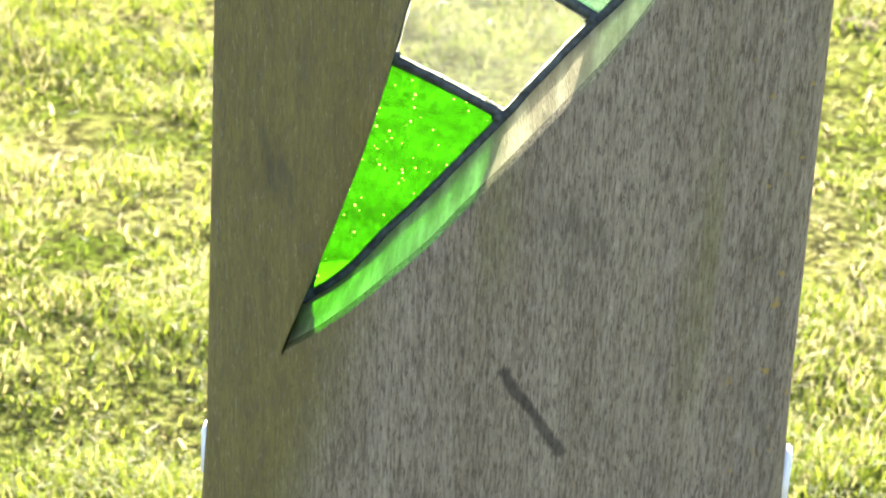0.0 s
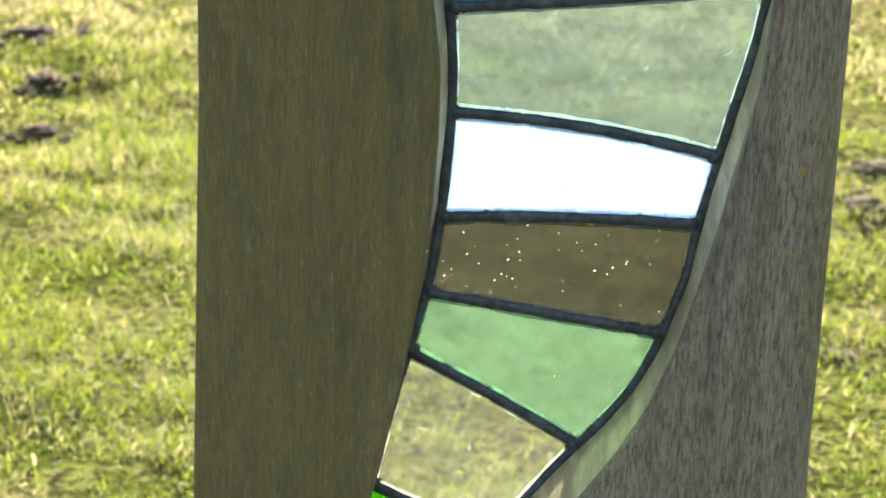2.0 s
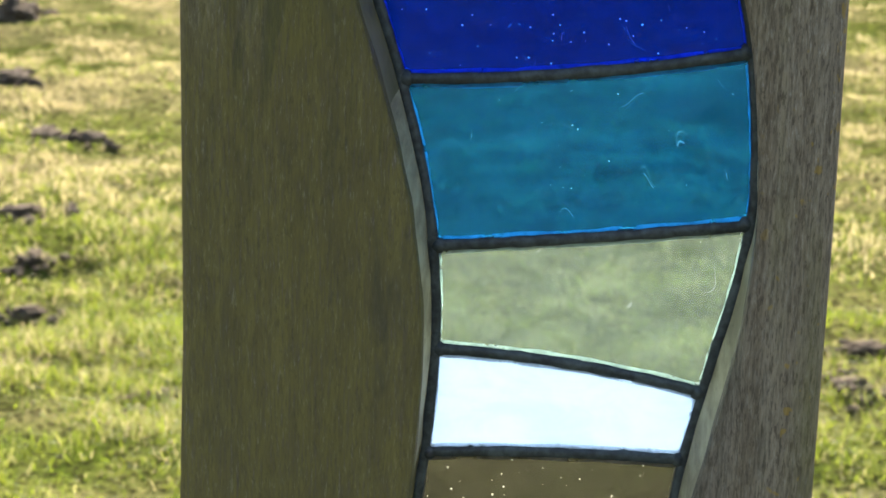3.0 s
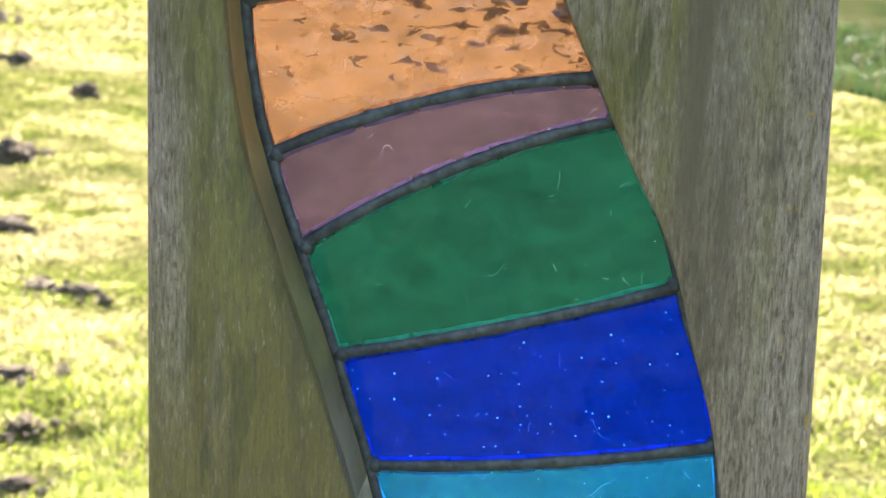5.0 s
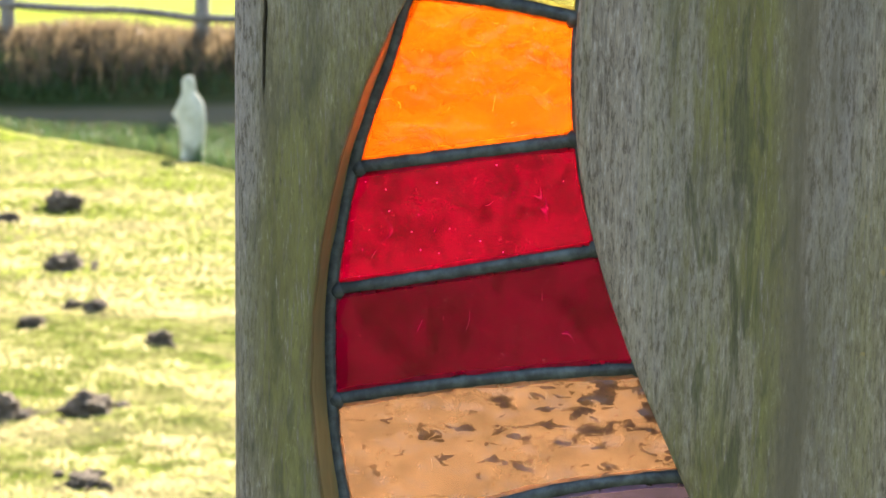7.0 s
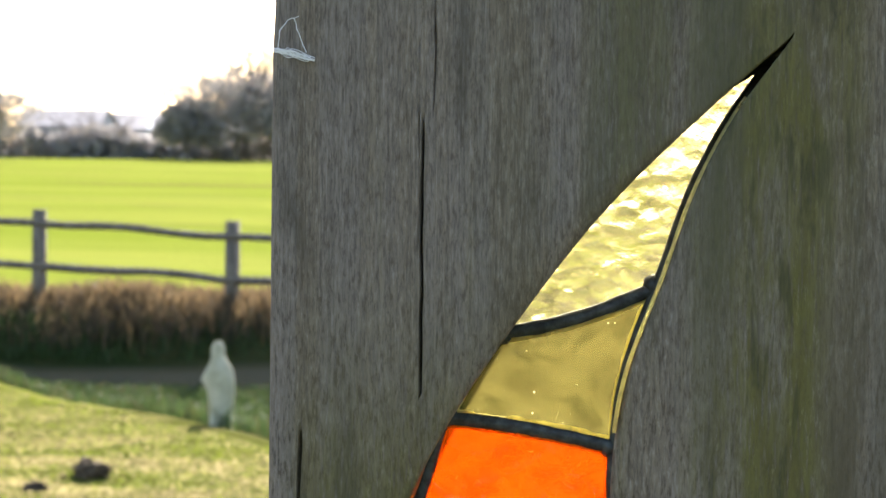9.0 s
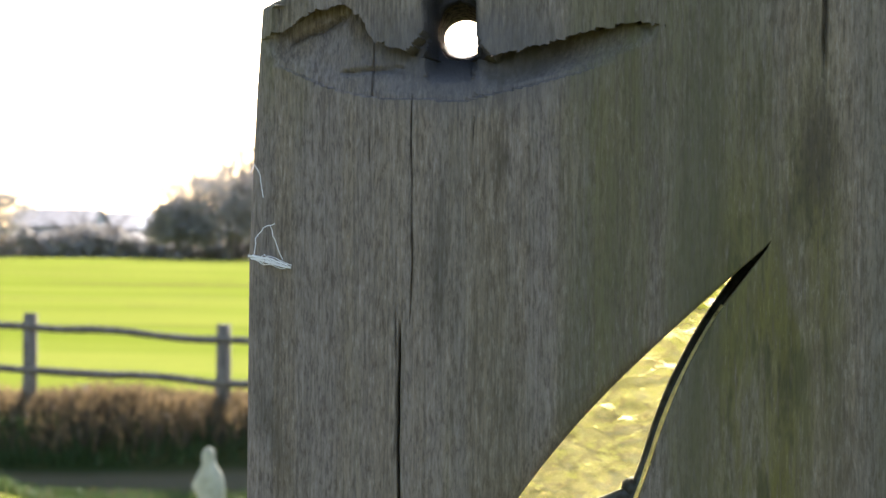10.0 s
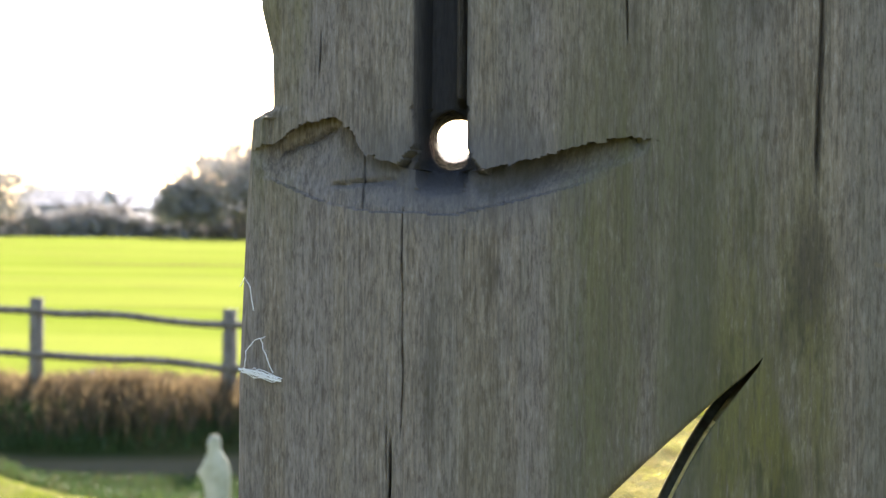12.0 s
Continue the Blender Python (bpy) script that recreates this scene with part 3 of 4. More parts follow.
def face_depth(x, z):
    """How far the front face lies behind the flat, in metres: worn grain, splits, the torn notch and the groove."""
    wide = 0.0026 * value_noise(x * 26, z * 2.2, 1) + 0.0010 * value_noise(x * 75, z * 3.0, 2)
    fine = 0.00035 * value_noise(x * 260, z * 9, 3) + 0.0004 * value_noise(x * 150, z * 5, 9)
    y = wide + fine
    for cx, z0, z1, w, deep, k in ((0.0655, 1.472, 1.605, 0.00048, 0.012, 11), (0.0700, 1.595, 1.702, 0.00035, 0.0026, 12), (0.0141, 1.42, 1.475, 0.00065, 0.012, 13),
                                   (0.0350, 1.742, 1.80, 0.0004, 0.0035, 14), (0.1620, 1.733, 1.80, 0.00042, 0.0045, 15), (0.0535, 1.66, 1.722, 0.0004, 0.0028, 17), (0.0955, 1.665, 1.718, 0.0004, 0.0026, 18),
                                   (0.1750, 1.730, 1.775, 0.0004, 0.0022, 19), (0.2398, 1.705, 1.85, 0.0009, 0.0050, 20), (0.1830, 1.66, 1.74, 0.0004, 0.0014, 23), (0.0130, 1.713, 1.748, 0.0008, 0.0060, 24),
                                   (0.0640, 1.54, 1.64, 0.0004, 0.0018, 25)):
        mid = cx + 0.0011 * value_noise(z * 14, z * 0, k) + 0.0003 * value_noise(z * 90, z * 0, k + 30)
        run = ease(z, z0, z0 + 0.02) * ease(z, z1 + 0.004, z1 - 0.012)
        run = run * np.clip(0.72 + 0.5 * value_noise(z * 55, z * 0, k + 60), 0.15, 1.0)
        y = y + deep * run * np.exp(-((x - mid) / w) ** 2)
    # torn notch: deepest under the lip, running out to the face at its lower bed
    top, bed = jag_line(x), bed_line(x)
    inside = (z < top) & (z > bed - 0.002) & (x < 0.19) & (x > 0.004)
    share = np.clip((z - bed) / np.maximum(top - bed, 1e-4), 0, 1)
    ends = ease(x, 0.004, 0.016) * ease(x, 0.192, 0.125)
    torn = (0.003 + (0.010 + 0.008 * ease(x, 0.09, 0.13)) * share**0.9) * ends + 0.0016 * value_noise(x * 120, z * 160, 21) * share
    y = y + np.where(inside, torn, 0)
    # creases where the torn fibres lifted
    for x0, z0, x1, z1, deep in ((0.015, 1.7222, 0.044, 1.7328, 0.0045), (0.038, 1.7104, 0.068, 1.7122, 0.003), (0.150, 1.7370, 0.171, 1.7265, 0.003)):
        mid = z0 + (z1 - z0) * (x - x0) / (x1 - x0) + 0.0006 * value_noise(x * 160, x * 0, 41)
        run = ease(x, x0, x0 + 0.004) * ease(x, x1, x1 - 0.005)
        y = y + np.where(inside, deep * run * np.exp(-((z - mid) / 0.0011) ** 2), 0)
    # groove over the hole, open upwards
    g = ease(x, 0.0745, 0.0768) * ease(x, 0.0966, 0.0940) * ease(z, 1.700, 1.724)
    y = np.maximum(y, 0.030 * g + 0.002 * g * value_noise(x * 300, z * 12, 22))
    rib = ease(x, 0.0895, 0.0905) * ease(x, 0.0945, 0.0932) * ease(z, 1.744, 1.748)
    return y - 0.018 * rib


def lip_pocket(x, z):
    """How far the torn wood is eaten up behind the overhanging lip."""
    top, bed = jag_line(x), bed_line(x)
    share = np.clip((z - bed) / np.maximum(top - bed, 1e-4), 0, 1)
    return np.where((z < top) & (x < 0.19) & (x > 0.004), 0.007 * share**4, 0) * ease(x, 0.004, 0.016) * ease(x, 0.192, 0.150) * (1 - ease(x, 0.060, 0.070) * ease(x, 0.112, 0.103))


def build_post():
    z = np.unique(np.round(np.concatenate([np.arange(0, 0.47, 0.012), np.arange(0.47, 0.53, 0.001), np.arange(0.53, 1.69, 0.004), np.arange(1.69, 1.792, 0.0009), np.arange(1.792, 2.05, 0.008)]), 5))
    zl, zr = slot_sides(z)
    el, er = outer_edges(z)
    gap = zr - zl
    shut = gap < 7e-4
    zr = np.where(shut, zl, zr)
    rx, ry = np.clip(gap * 0.4, 0, 0.020), np.clip(gap * 0.2, 0, 0.0062)
    grid = np.unique(np.round(np.concatenate([np.arange(-0.02, 0.32, 0.00135)] + [np.linspace(c - 0.0025, c + 0.0025, 15) for c in (0.0655, 0.0700, 0.0141, 0.0350, 0.1620, 0.0535, 0.0955, 0.1750, 0.2398, 0.1830, 0.0640)]), 6))
    bends = np.sin(np.linspace(0, np.pi / 2, 15))
    zz1 = z[:, None]
    verts, faces, marks, base, weld = [], [], [], 0, None
    for side in (-1, 1):
        outer, inner = (el, zl) if side < 0 else (er, zr)
        out_pts = outer[:, None] - side * 0.011 * (1 - np.cos(np.linspace(0, np.pi / 2, 7)))[None, :]
        in_pts = (inner + side * 0.018)[:, None] - side * 0.018 * bends[None, :]
        lo, hi = np.minimum(out_pts[:, -1], in_pts[:, 0])[:, None], np.maximum(out_pts[:, -1], in_pts[:, 0])[:, None]
        mid = np.clip((grid if side < 0 else grid[::-1])[None, :] + 0 * zz1, lo, hi)
        x = np.concatenate([out_pts, mid, in_pts], 1)
        count = x.shape[1]
        zz = np.repeat(zz1, count, 1)
        lip = jag_line(x)
        zz = np.where((np.abs(zz - lip) < 0.00046) & (x > 0.006) & (x < 0.188), lip, zz)
        y = FRONT + face_depth(x, zz)
        a = np.clip(1 - np.abs(x - outer[:, None]) / 0.011, 0, 1)
        y = y + 0.009 * (1 - np.sqrt(1 - a**2))
        crisp = 1.0 if side < 0 else 0.15 + 0.85 * ease(z, 0.80, 0.95)
        b = np.clip(1 - np.abs(x - inner[:, None]) / np.maximum(rx * crisp, 1e-6)[:, None], 0, 1)
        y = y + (ry * crisp)[:, None] * (1 - np.sqrt(1 - b**2))
        loop = [np.stack([x, y, zz + lip_pocket(x, zz)], 2)]
        deep = np.linspace(0, 1, 14)[1:]
        yr = y[:, -1:] + (BACK - y[:, -1:]) * deep[None, :]
        ripple = 0.0007 * value_noise(yr * 90, zz1 * 60 + 0 * yr, 31) * ~shut[:, None]
        under = np.minimum(deep * 2.2, 1)[None, :] * (undercut(z) if side < 0 else lean_in(z))[:, None]
        skew = -0.0065 * deep[None, :] * (np.abs(z - HOLE_Z) < HOLE_H)[:, None]
        flare = side * (0.020 + 0.016 * ease(z, 1.32, 1.45))[:, None] * ease(yr, 0.005, 0.040) * (~shut & (z < 1.66))[:, None]
        rise = 0.010 * deep[None, :] * (np.abs(z - HOLE_Z) < HOLE_H)[:, None] * np.clip((HOLE_Z + HOLE_H - zz1) / (2 * HOLE_H), 0, 1)
        loop.append(np.stack([inner[:, None] + ripple - under + skew + flare, yr, zz1 + rise], 2))
        back_s = np.linspace(1, 0, 6)[1:]
        loop.append(np.stack([outer[:, None] + (inner - outer)[:, None] * back_s[None, :], np.full((len(z), 5), BACK), np.repeat(zz1, 5, 1)], 2))
        flank = np.linspace(BACK, -0.040, 7)[1:-1]
        bulge = 0.0012 * value_noise(flank[None, :] * 60 + 0 * zz1, zz1 * 5 + 0 * flank[None, :], 33)
        loop.append(np.stack([outer[:, None] + bulge, flank[None, :] + 0 * zz1, np.repeat(zz1, len(flank), 1)], 2))
        ring = np.concatenate(loop, 1)
        nz, nc = ring.shape[:2]
        index = base + np.arange(nz * nc).reshape(nz, nc)
        if weld is None:
            weld = index[:, count - 1].copy()
        else:
            index[shut, count - 1] = weld[shut]
        base += nz * nc
        verts.append(ring.reshape(-1, 3))
        nxt = np.roll(index, -1, 1)
        quad = np.stack([index[:-1], nxt[:-1], nxt[1:], index[1:]], 2)
        keep = np.ones((nz - 1, nc), bool)
        keep[:, count - 1:count + 13] = ~(shut[:-1] & shut[1:])[:, None]
        same = (np.abs(ring[:-1, :, :2] - np.roll(ring, -1, 1)[:-1, :, :2]).sum(2) + np.abs(ring[1:, :, :2] - np.roll(ring, -1, 1)[1:, :, :2]).sum(2)) < 1e-7
        quad = quad[keep & ~same]
        cut = np.zeros((nz - 1, nc), bool)
        cut[:, count:count + 12] = True
        marks.extend(cut[keep & ~same].tolist() + [False])
        faces.extend((quad if side < 0 else quad[:, ::-1]).tolist())
        last = index[-1].tolist()
        faces.append(last if side < 0 else last[::-1])
    pairs = [(f, m) for f, m in zip((list(dict.fromkeys(f)) for f in faces), marks) if len(f) > 2]
    faces = [f for f, m in pairs]
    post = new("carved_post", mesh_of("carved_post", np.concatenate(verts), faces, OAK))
    post.data.materials.append(LIT_OAK)
    post.data.materials.append(FILMED)
    post.data.materials.append(BORE)
    every = np.concatenate(verts)
    heights = every[:, 2]

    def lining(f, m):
        """Oak paled for sunlight low in the cut, an algae film on its left side higher up, bare oak elsewhere."""
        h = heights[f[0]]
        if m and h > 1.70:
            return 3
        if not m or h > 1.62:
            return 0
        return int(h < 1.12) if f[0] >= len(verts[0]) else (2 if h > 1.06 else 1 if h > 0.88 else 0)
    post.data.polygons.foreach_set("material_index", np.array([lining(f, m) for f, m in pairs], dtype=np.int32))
    post.data.set_sharp_from_angle(angle=radians(50))
    tagged(post, "weathered grey-green oak post with S-shaped cut-out and bolt hole", "post")
    return post


# ---- the stained glass panel ----
BARS = [((0.0824, 0.7248), (0.1104, 0.7128), (0.1379, 0.6994)), ((0.0996, 0.8024), (0.1448, 0.7799), (0.1844, 0.7580)),
        ((0.1064, 0.8363), (0.1655, 0.8289), (0.2201, 0.8224)), ((0.1122, 0.8771), (0.1740, 0.8807), (0.2376, 0.8808)),
        ((0.1187, 0.9319), (0.1863, 0.9273), (0.2469, 0.9169)), ((0.1156, 0.9847), (0.1889, 0.9925), (0.2605, 1.0018)),
        ((0.0995, 1.0666), (0.1838, 1.0732), (0.2595, 1.0856)), ((0.0820, 1.1213), (0.1608, 1.1392), (0.2382, 1.1625)),
        ((0.0632, 1.1733), (0.1350, 1.2140), (0.2038, 1.2380)), ((0.0470, 1.2155), (0.1200, 1.2440), (0.1946, 1.2579)),
        ((0.0340, 1.2869), (0.1041, 1.2991), (0.1710, 1.3065)), ((0.0378, 1.3386), (0.0957, 1.3488), (0.1515, 1.3593)),
        ((0.0498, 1.3948), (0.0976, 1.4022), (0.1391, 1.4082)), ((0.0758, 1.4734), (0.1083, 1.4697), (0.1411, 1.4635)),
        ((0.0988, 1.5124), (0.1277, 1.5193), (0.1545, 1.5298))]
FOOT, HEAD = (0.0420, 0.5820), (0.2140, 1.6385)


def panel_left(z):
    return glide(z, SLOT_L) - undercut(z) + 0.0010


def panel_right(z):
    z = np.asarray(z, float)
    return glide(z, SLOT_R) - 0.0006 - lean_in(z)


def strip(points, width, thick, name, parent, seed):
    """A rounded lead strip along points (x, z) in the glass plane."""
    p = np.array(points, float)
    t = np.gradient(p, axis=0)
    t /= np.linalg.norm(t, axis=1)[:, None] + 1e-9
    side = np.stack([-t[:, 1], t[:, 0]], 1)
    run = np.cumsum(np.r_[0, np.linalg.norm(np.diff(p, axis=0), axis=1)])
    w = width * (1 + 0.07 * value_noise(run * 160, run * 0, seed))
    section = [(-0.5, 0.0), (-0.46, -0.6), (-0.25, -0.95), (0.0, -1.0), (0.25, -0.95), (0.46, -0.6), (0.5, 0.0), (0.3, 0.95), (-0.3, 0.95)]
    verts, m = [], len(section)
    for i in range(len(p)):
        for k, (a, b) in enumerate(section):
            q = p[i] + side[i] * a * w[i]
            dent = 0.00025 * float(value_noise(np.array(run[i] * 220 + k * 7.1), np.array(k * 1.7), seed + 50))
            verts.append((q[0], b * thick + dent, q[1]))
    faces = [(i * m + k, i * m + (k + 1) % m, (i + 1) * m + (k + 1) % m, (i + 1) * m + k) for i in range(len(p) - 1) for k in range(m)]
    faces += [tuple(range(m)), tuple(range((len(p) - 1) * m, len(p) * m))[::-1]]
    return solid(name, verts, faces, LEAD, parent)


def bead_material(k):
    """Edge strip: a lighter tone of the pane's colour, for light glowing along an edge."""
    n = Nodes("bead_" + GLASS[k].name)
    c = BEADS[k]
    tone = n.blend(n.ramp(n.noise(n.coords(160, 160, 160), 3), 0.3, 0.7), tuple(q * 0.7 for q in c), c)
    body = n.mix(0.75, n.add("BsdfDiffuse", Color=tone).outputs[0], n.add("BsdfTranslucent", Color=tone).outputs[0])
    gaps = n.ramp(n.noise(n.coords(70, 70, 70), 3), 0.32, 0.46)
    return n.done(n.mix(gaps, n.add("BsdfTransparent", Color=(1, 1, 1, 1)).outputs[0], body))


def build_panel():
    panel = tagged(new("stained_glass_panel"), "S-shaped leaded stained glass panel in rainbow colours set in the post", "stained glass")
    curves = [np.polyfit([q[0] for q in b], [q[1] for q in b], 2) for b in BARS]

    def meet(c, sides):
        x = 0.12
        for _ in range(40):
            z = np.polyval(c, x)
            x = float(sides(z))
        return x, float(np.polyval(c, x))
    left, right = panel_left, panel_right
    ends = [(meet(c, left), meet(c, right)) for c in curves]
    for k in range(16):
        (l0, r0), (l1, r1) = (ends[k - 1] if k else (FOOT, FOOT)), (ends[k] if k < 15 else (HEAD, HEAD))
        nu, nv = 22, 16
        u = np.linspace(0, 1, nu)
        verts = []
        for v in np.linspace(0, 1, nv):
            zl, zr = l0[1] + (l1[1] - l0[1]) * v, r0[1] + (r1[1] - r0[1]) * v
            xl, xr = float(left(zl)), float(right(zr))
            x = xl + (xr - xl) * u

            def sag(c, a, b):
                xx = a[0] + (b[0] - a[0]) * u
                return np.polyval(c, xx) - (a[1] + (b[1] - a[1]) * u)
            bow = (sag(curves[k - 1], l0, r0) * (1 - v) if k else 0) + (sag(curves[k], l1, r1) * v if k < 15 else 0)
            verts.extend(zip(x, np.zeros(nu), zl + (zr - zl) * u + bow))
        verts = np.array(verts)
        n = len(verts)
        lift = 0.0003 * value_noise(verts[:, 0] * 130, verts[:, 2] * 130, 60 + k)
        both = np.concatenate([verts + np.stack([0 * lift, lift - 0.0015, 0 * lift], 1), verts + np.array([0, 0.0015, 0])])
        faces = []
        for j in range(nv - 1):
            for i in range(nu - 1):
                a = j * nu + i
                faces += [(a, a + 1, a + nu + 1, a + nu), (n + a, n + a + nu, n + a + nu + 1, n + a + 1)]
        pane = solid("glass_pane", both, faces, GLASS[k], panel, GLASS[k].name.replace("_", " ") + " pane")
        grid = verts.reshape(nv, nu, 3)
        ring = np.concatenate([grid[0], grid[1:, -1], grid[-1, -2::-1], grid[-2:0:-1, 0]])
        tang = np.roll(ring, -1, 0) - np.roll(ring, 1, 0)
        tang /= np.linalg.norm(tang, axis=1)[:, None] + 1e-9
        inward = np.stack([-tang[:, 2], 0 * tang[:, 0], tang[:, 0]], 1)
        near, wide = 0.0024, 0.0044 + 0.0006 * value_noise(np.arange(len(ring)) * 0.9, np.zeros(len(ring)), 70 + k)
        a, b = ring + inward * near, ring + inward * wide[:, None]
        a[:, 1], b[:, 1] = -0.0024, -0.0019
        m = len(ring)
        bead = [(i, (i + 1) % m, m + (i + 1) % m, m + i) for i in range(m)]
        # bright strip added for the halo of light round each pane
        if 0 < k < 15:
            solid("cement_bead", np.concatenate([a, b]), bead, bead_material(k), pane, "thin light-catching bead of glazing cement")
    for k, c in enumerate(curves):
        (a, _), (b, _) = ends[k]
        x = np.linspace(a, b, 26)
        strip(np.stack([x, np.polyval(c, x)], 1), 0.0066, 0.0034, "lead_bar", panel, k)
        for end in ends[k]:
            bm = bmesh.new()
            bmesh.ops.create_icosphere(bm, subdivisions=2, radius=0.0048)
            for v in bm.verts:
                w = 1 + 0.12 * noise.noise(v.co * 300 + Vector((k, k * 2, 0)))
                v.co = Vector((v.co.x * w, v.co.y * 0.9, v.co.z * w))
            inset = 0.0032 if end is ends[k][0] else -0.0032
            ob = part("solder_joint", bm, LEAD, panel)
            ob.location = (end[0] + inset, 0, end[1])
    for x, z in ((0.0372, 0.5790), (0.2152, 1.6375)):
        bm = bmesh.new()
        bmesh.ops.create_icosphere(bm, subdivisions=3, radius=0.0065)
        for v in bm.verts:
            v.co = v.co * (1 + 0.1 * noise.noise(v.co * 250))
        part("solder_joint", bm, LEAD, panel).location = (x, 0, z)
    zs = np.linspace(SLOT_FOOT + 0.003, SLOT_HEAD - 0.001, 190)
    inset = np.minimum(0.0006, (panel_right(zs) - panel_left(zs)) * 0.4)
    strip(np.stack([panel_left(zs) + inset, zs], 1), 0.0066, 0.0036, "lead_edge", panel, 40)
    strip(np.stack([panel_right(zs) - inset, zs], 1), 0.0066, 0.0036, "lead_edge", panel, 41)
    # thin gold strip added where the slot's right edge catches the sun
    zs = np.linspace(1.475, 1.615, 60)
    bead = strip(np.stack([glide(zs, SLOT_R) - 0.0004, zs], 1), 0.0018, 0.0012, "sealant_bead", panel, 42)
    bead.data.materials[0] = bead_material(15)
    bead.location.y = -0.0500
    tagged(bead, "thin bead of clear yellowed sealant")
    return panel


# ---- the ground ----
def ground_height(x, y):
    edge = 7.9 - 1.23 * x + 0.25 * np.sin(x * 1.7)
    d = (y - edge) / 1.58
    lumps = 0.018 * value_noise(x * 2.1, y * 2.1, 71) + 0.010 * value_noise(x * 6, y * 6, 72) + 0.005 * value_noise(x * 17, y * 17, 73)
    lawn = lumps * np.clip(1.2 - 0.004 * (x * x + y * y), 0.1, 1.2)
    z = lawn - 0.42 * ease(d, 0.0, 1.5)
    bank = 17.3 + 0.15 * np.sin(x * 0.8) + 0.0 * x
    z = z + 0.67 * ease(y, bank, bank + 1.5) * ease(d, 0.2, 1.5)
    return z + 1.25 * np.clip((y - 20) / 130, 0, 1) - 0.3 * ease(x, 60, 400)


def build_ground():
    def axis(lo, hi, step, far):
        mid = np.arange(lo, hi, step)
        grow, out_hi, out_lo = step, [hi], [lo - step]
        while out_hi[-1] < far:
            grow *= 1.16
            out_hi.append(out_hi[-1] + grow)
        grow = step
        while out_lo[-1] > -far:
            grow *= 1.22
            out_lo.append(out_lo[-1] - grow)
        return np.array(out_lo[::-1] + mid.tolist() + out_hi)
    xs, ys = axis(-6.5, 3.0, 0.055, 2500), axis(-1.5, 20.0, 0.075, 2500)
    X, Y = np.meshgrid(xs, ys)
    verts = np.stack([X, Y, ground_height(X, Y)], 2).reshape(-1, 3)
    nx, ny = len(xs), len(ys)
    j, i = np.meshgrid(np.arange(ny - 1), np.arange(nx - 1), indexing="ij")
    a = (j * nx + i).ravel()
    faces = np.stack([a, a + 1, a + nx + 1, a + nx], 1)
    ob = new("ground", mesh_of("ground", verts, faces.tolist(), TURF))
    tagged(ob, "rough mown lawn falling to a ditch with green pasture beyond", "ground", kind="structure")


def blades(name, x, y, height, width, lean, mat, label, category, seed):
    """Many bent blades, each of two quads, standing on the ground."""
    rng = np.random.default_rng(seed)
    n = len(x)
    z = ground_height(x, y) - 0.004
    turn, way = rng.uniform(0, 2 * np.pi, n), rng.uniform(0, 2 * np.pi, n)
    dx, dy = np.cos(turn) * width / 2, np.sin(turn) * width / 2
    out = lean * height
    v = np.empty((n, 5, 3))
    mx, my = np.cos(way) * out, np.sin(way) * out
    v[:, 0] = np.stack([x - dx, y - dy, z], 1)
    v[:, 1] = np.stack([x + dx, y + dy, z], 1)
    v[:, 2] = np.stack([x + mx * 0.35 + dx * 0.8, y + my * 0.35 + dy * 0.8, z + height * 0.6], 1)
    v[:, 3] = np.stack([x + mx * 0.35 - dx * 0.8, y + my * 0.35 - dy * 0.8, z + height * 0.6], 1)
    v[:, 4] = np.stack([x + mx, y + my, z + height * (1 - 0.35 * np.clip(lean, 0, 1.4))], 1)
    base = np.arange(n) * 5
    quads = np.stack([base, base + 1, base + 2, base + 3], 1).tolist()
    tris = np.stack([base + 3, base + 2, base + 4], 1).tolist()
    ob = new(name, mesh_of(name, v.reshape(-1, 3), quads + tris, mat, False))
    return tagged(ob, label, category, kind="stuff")


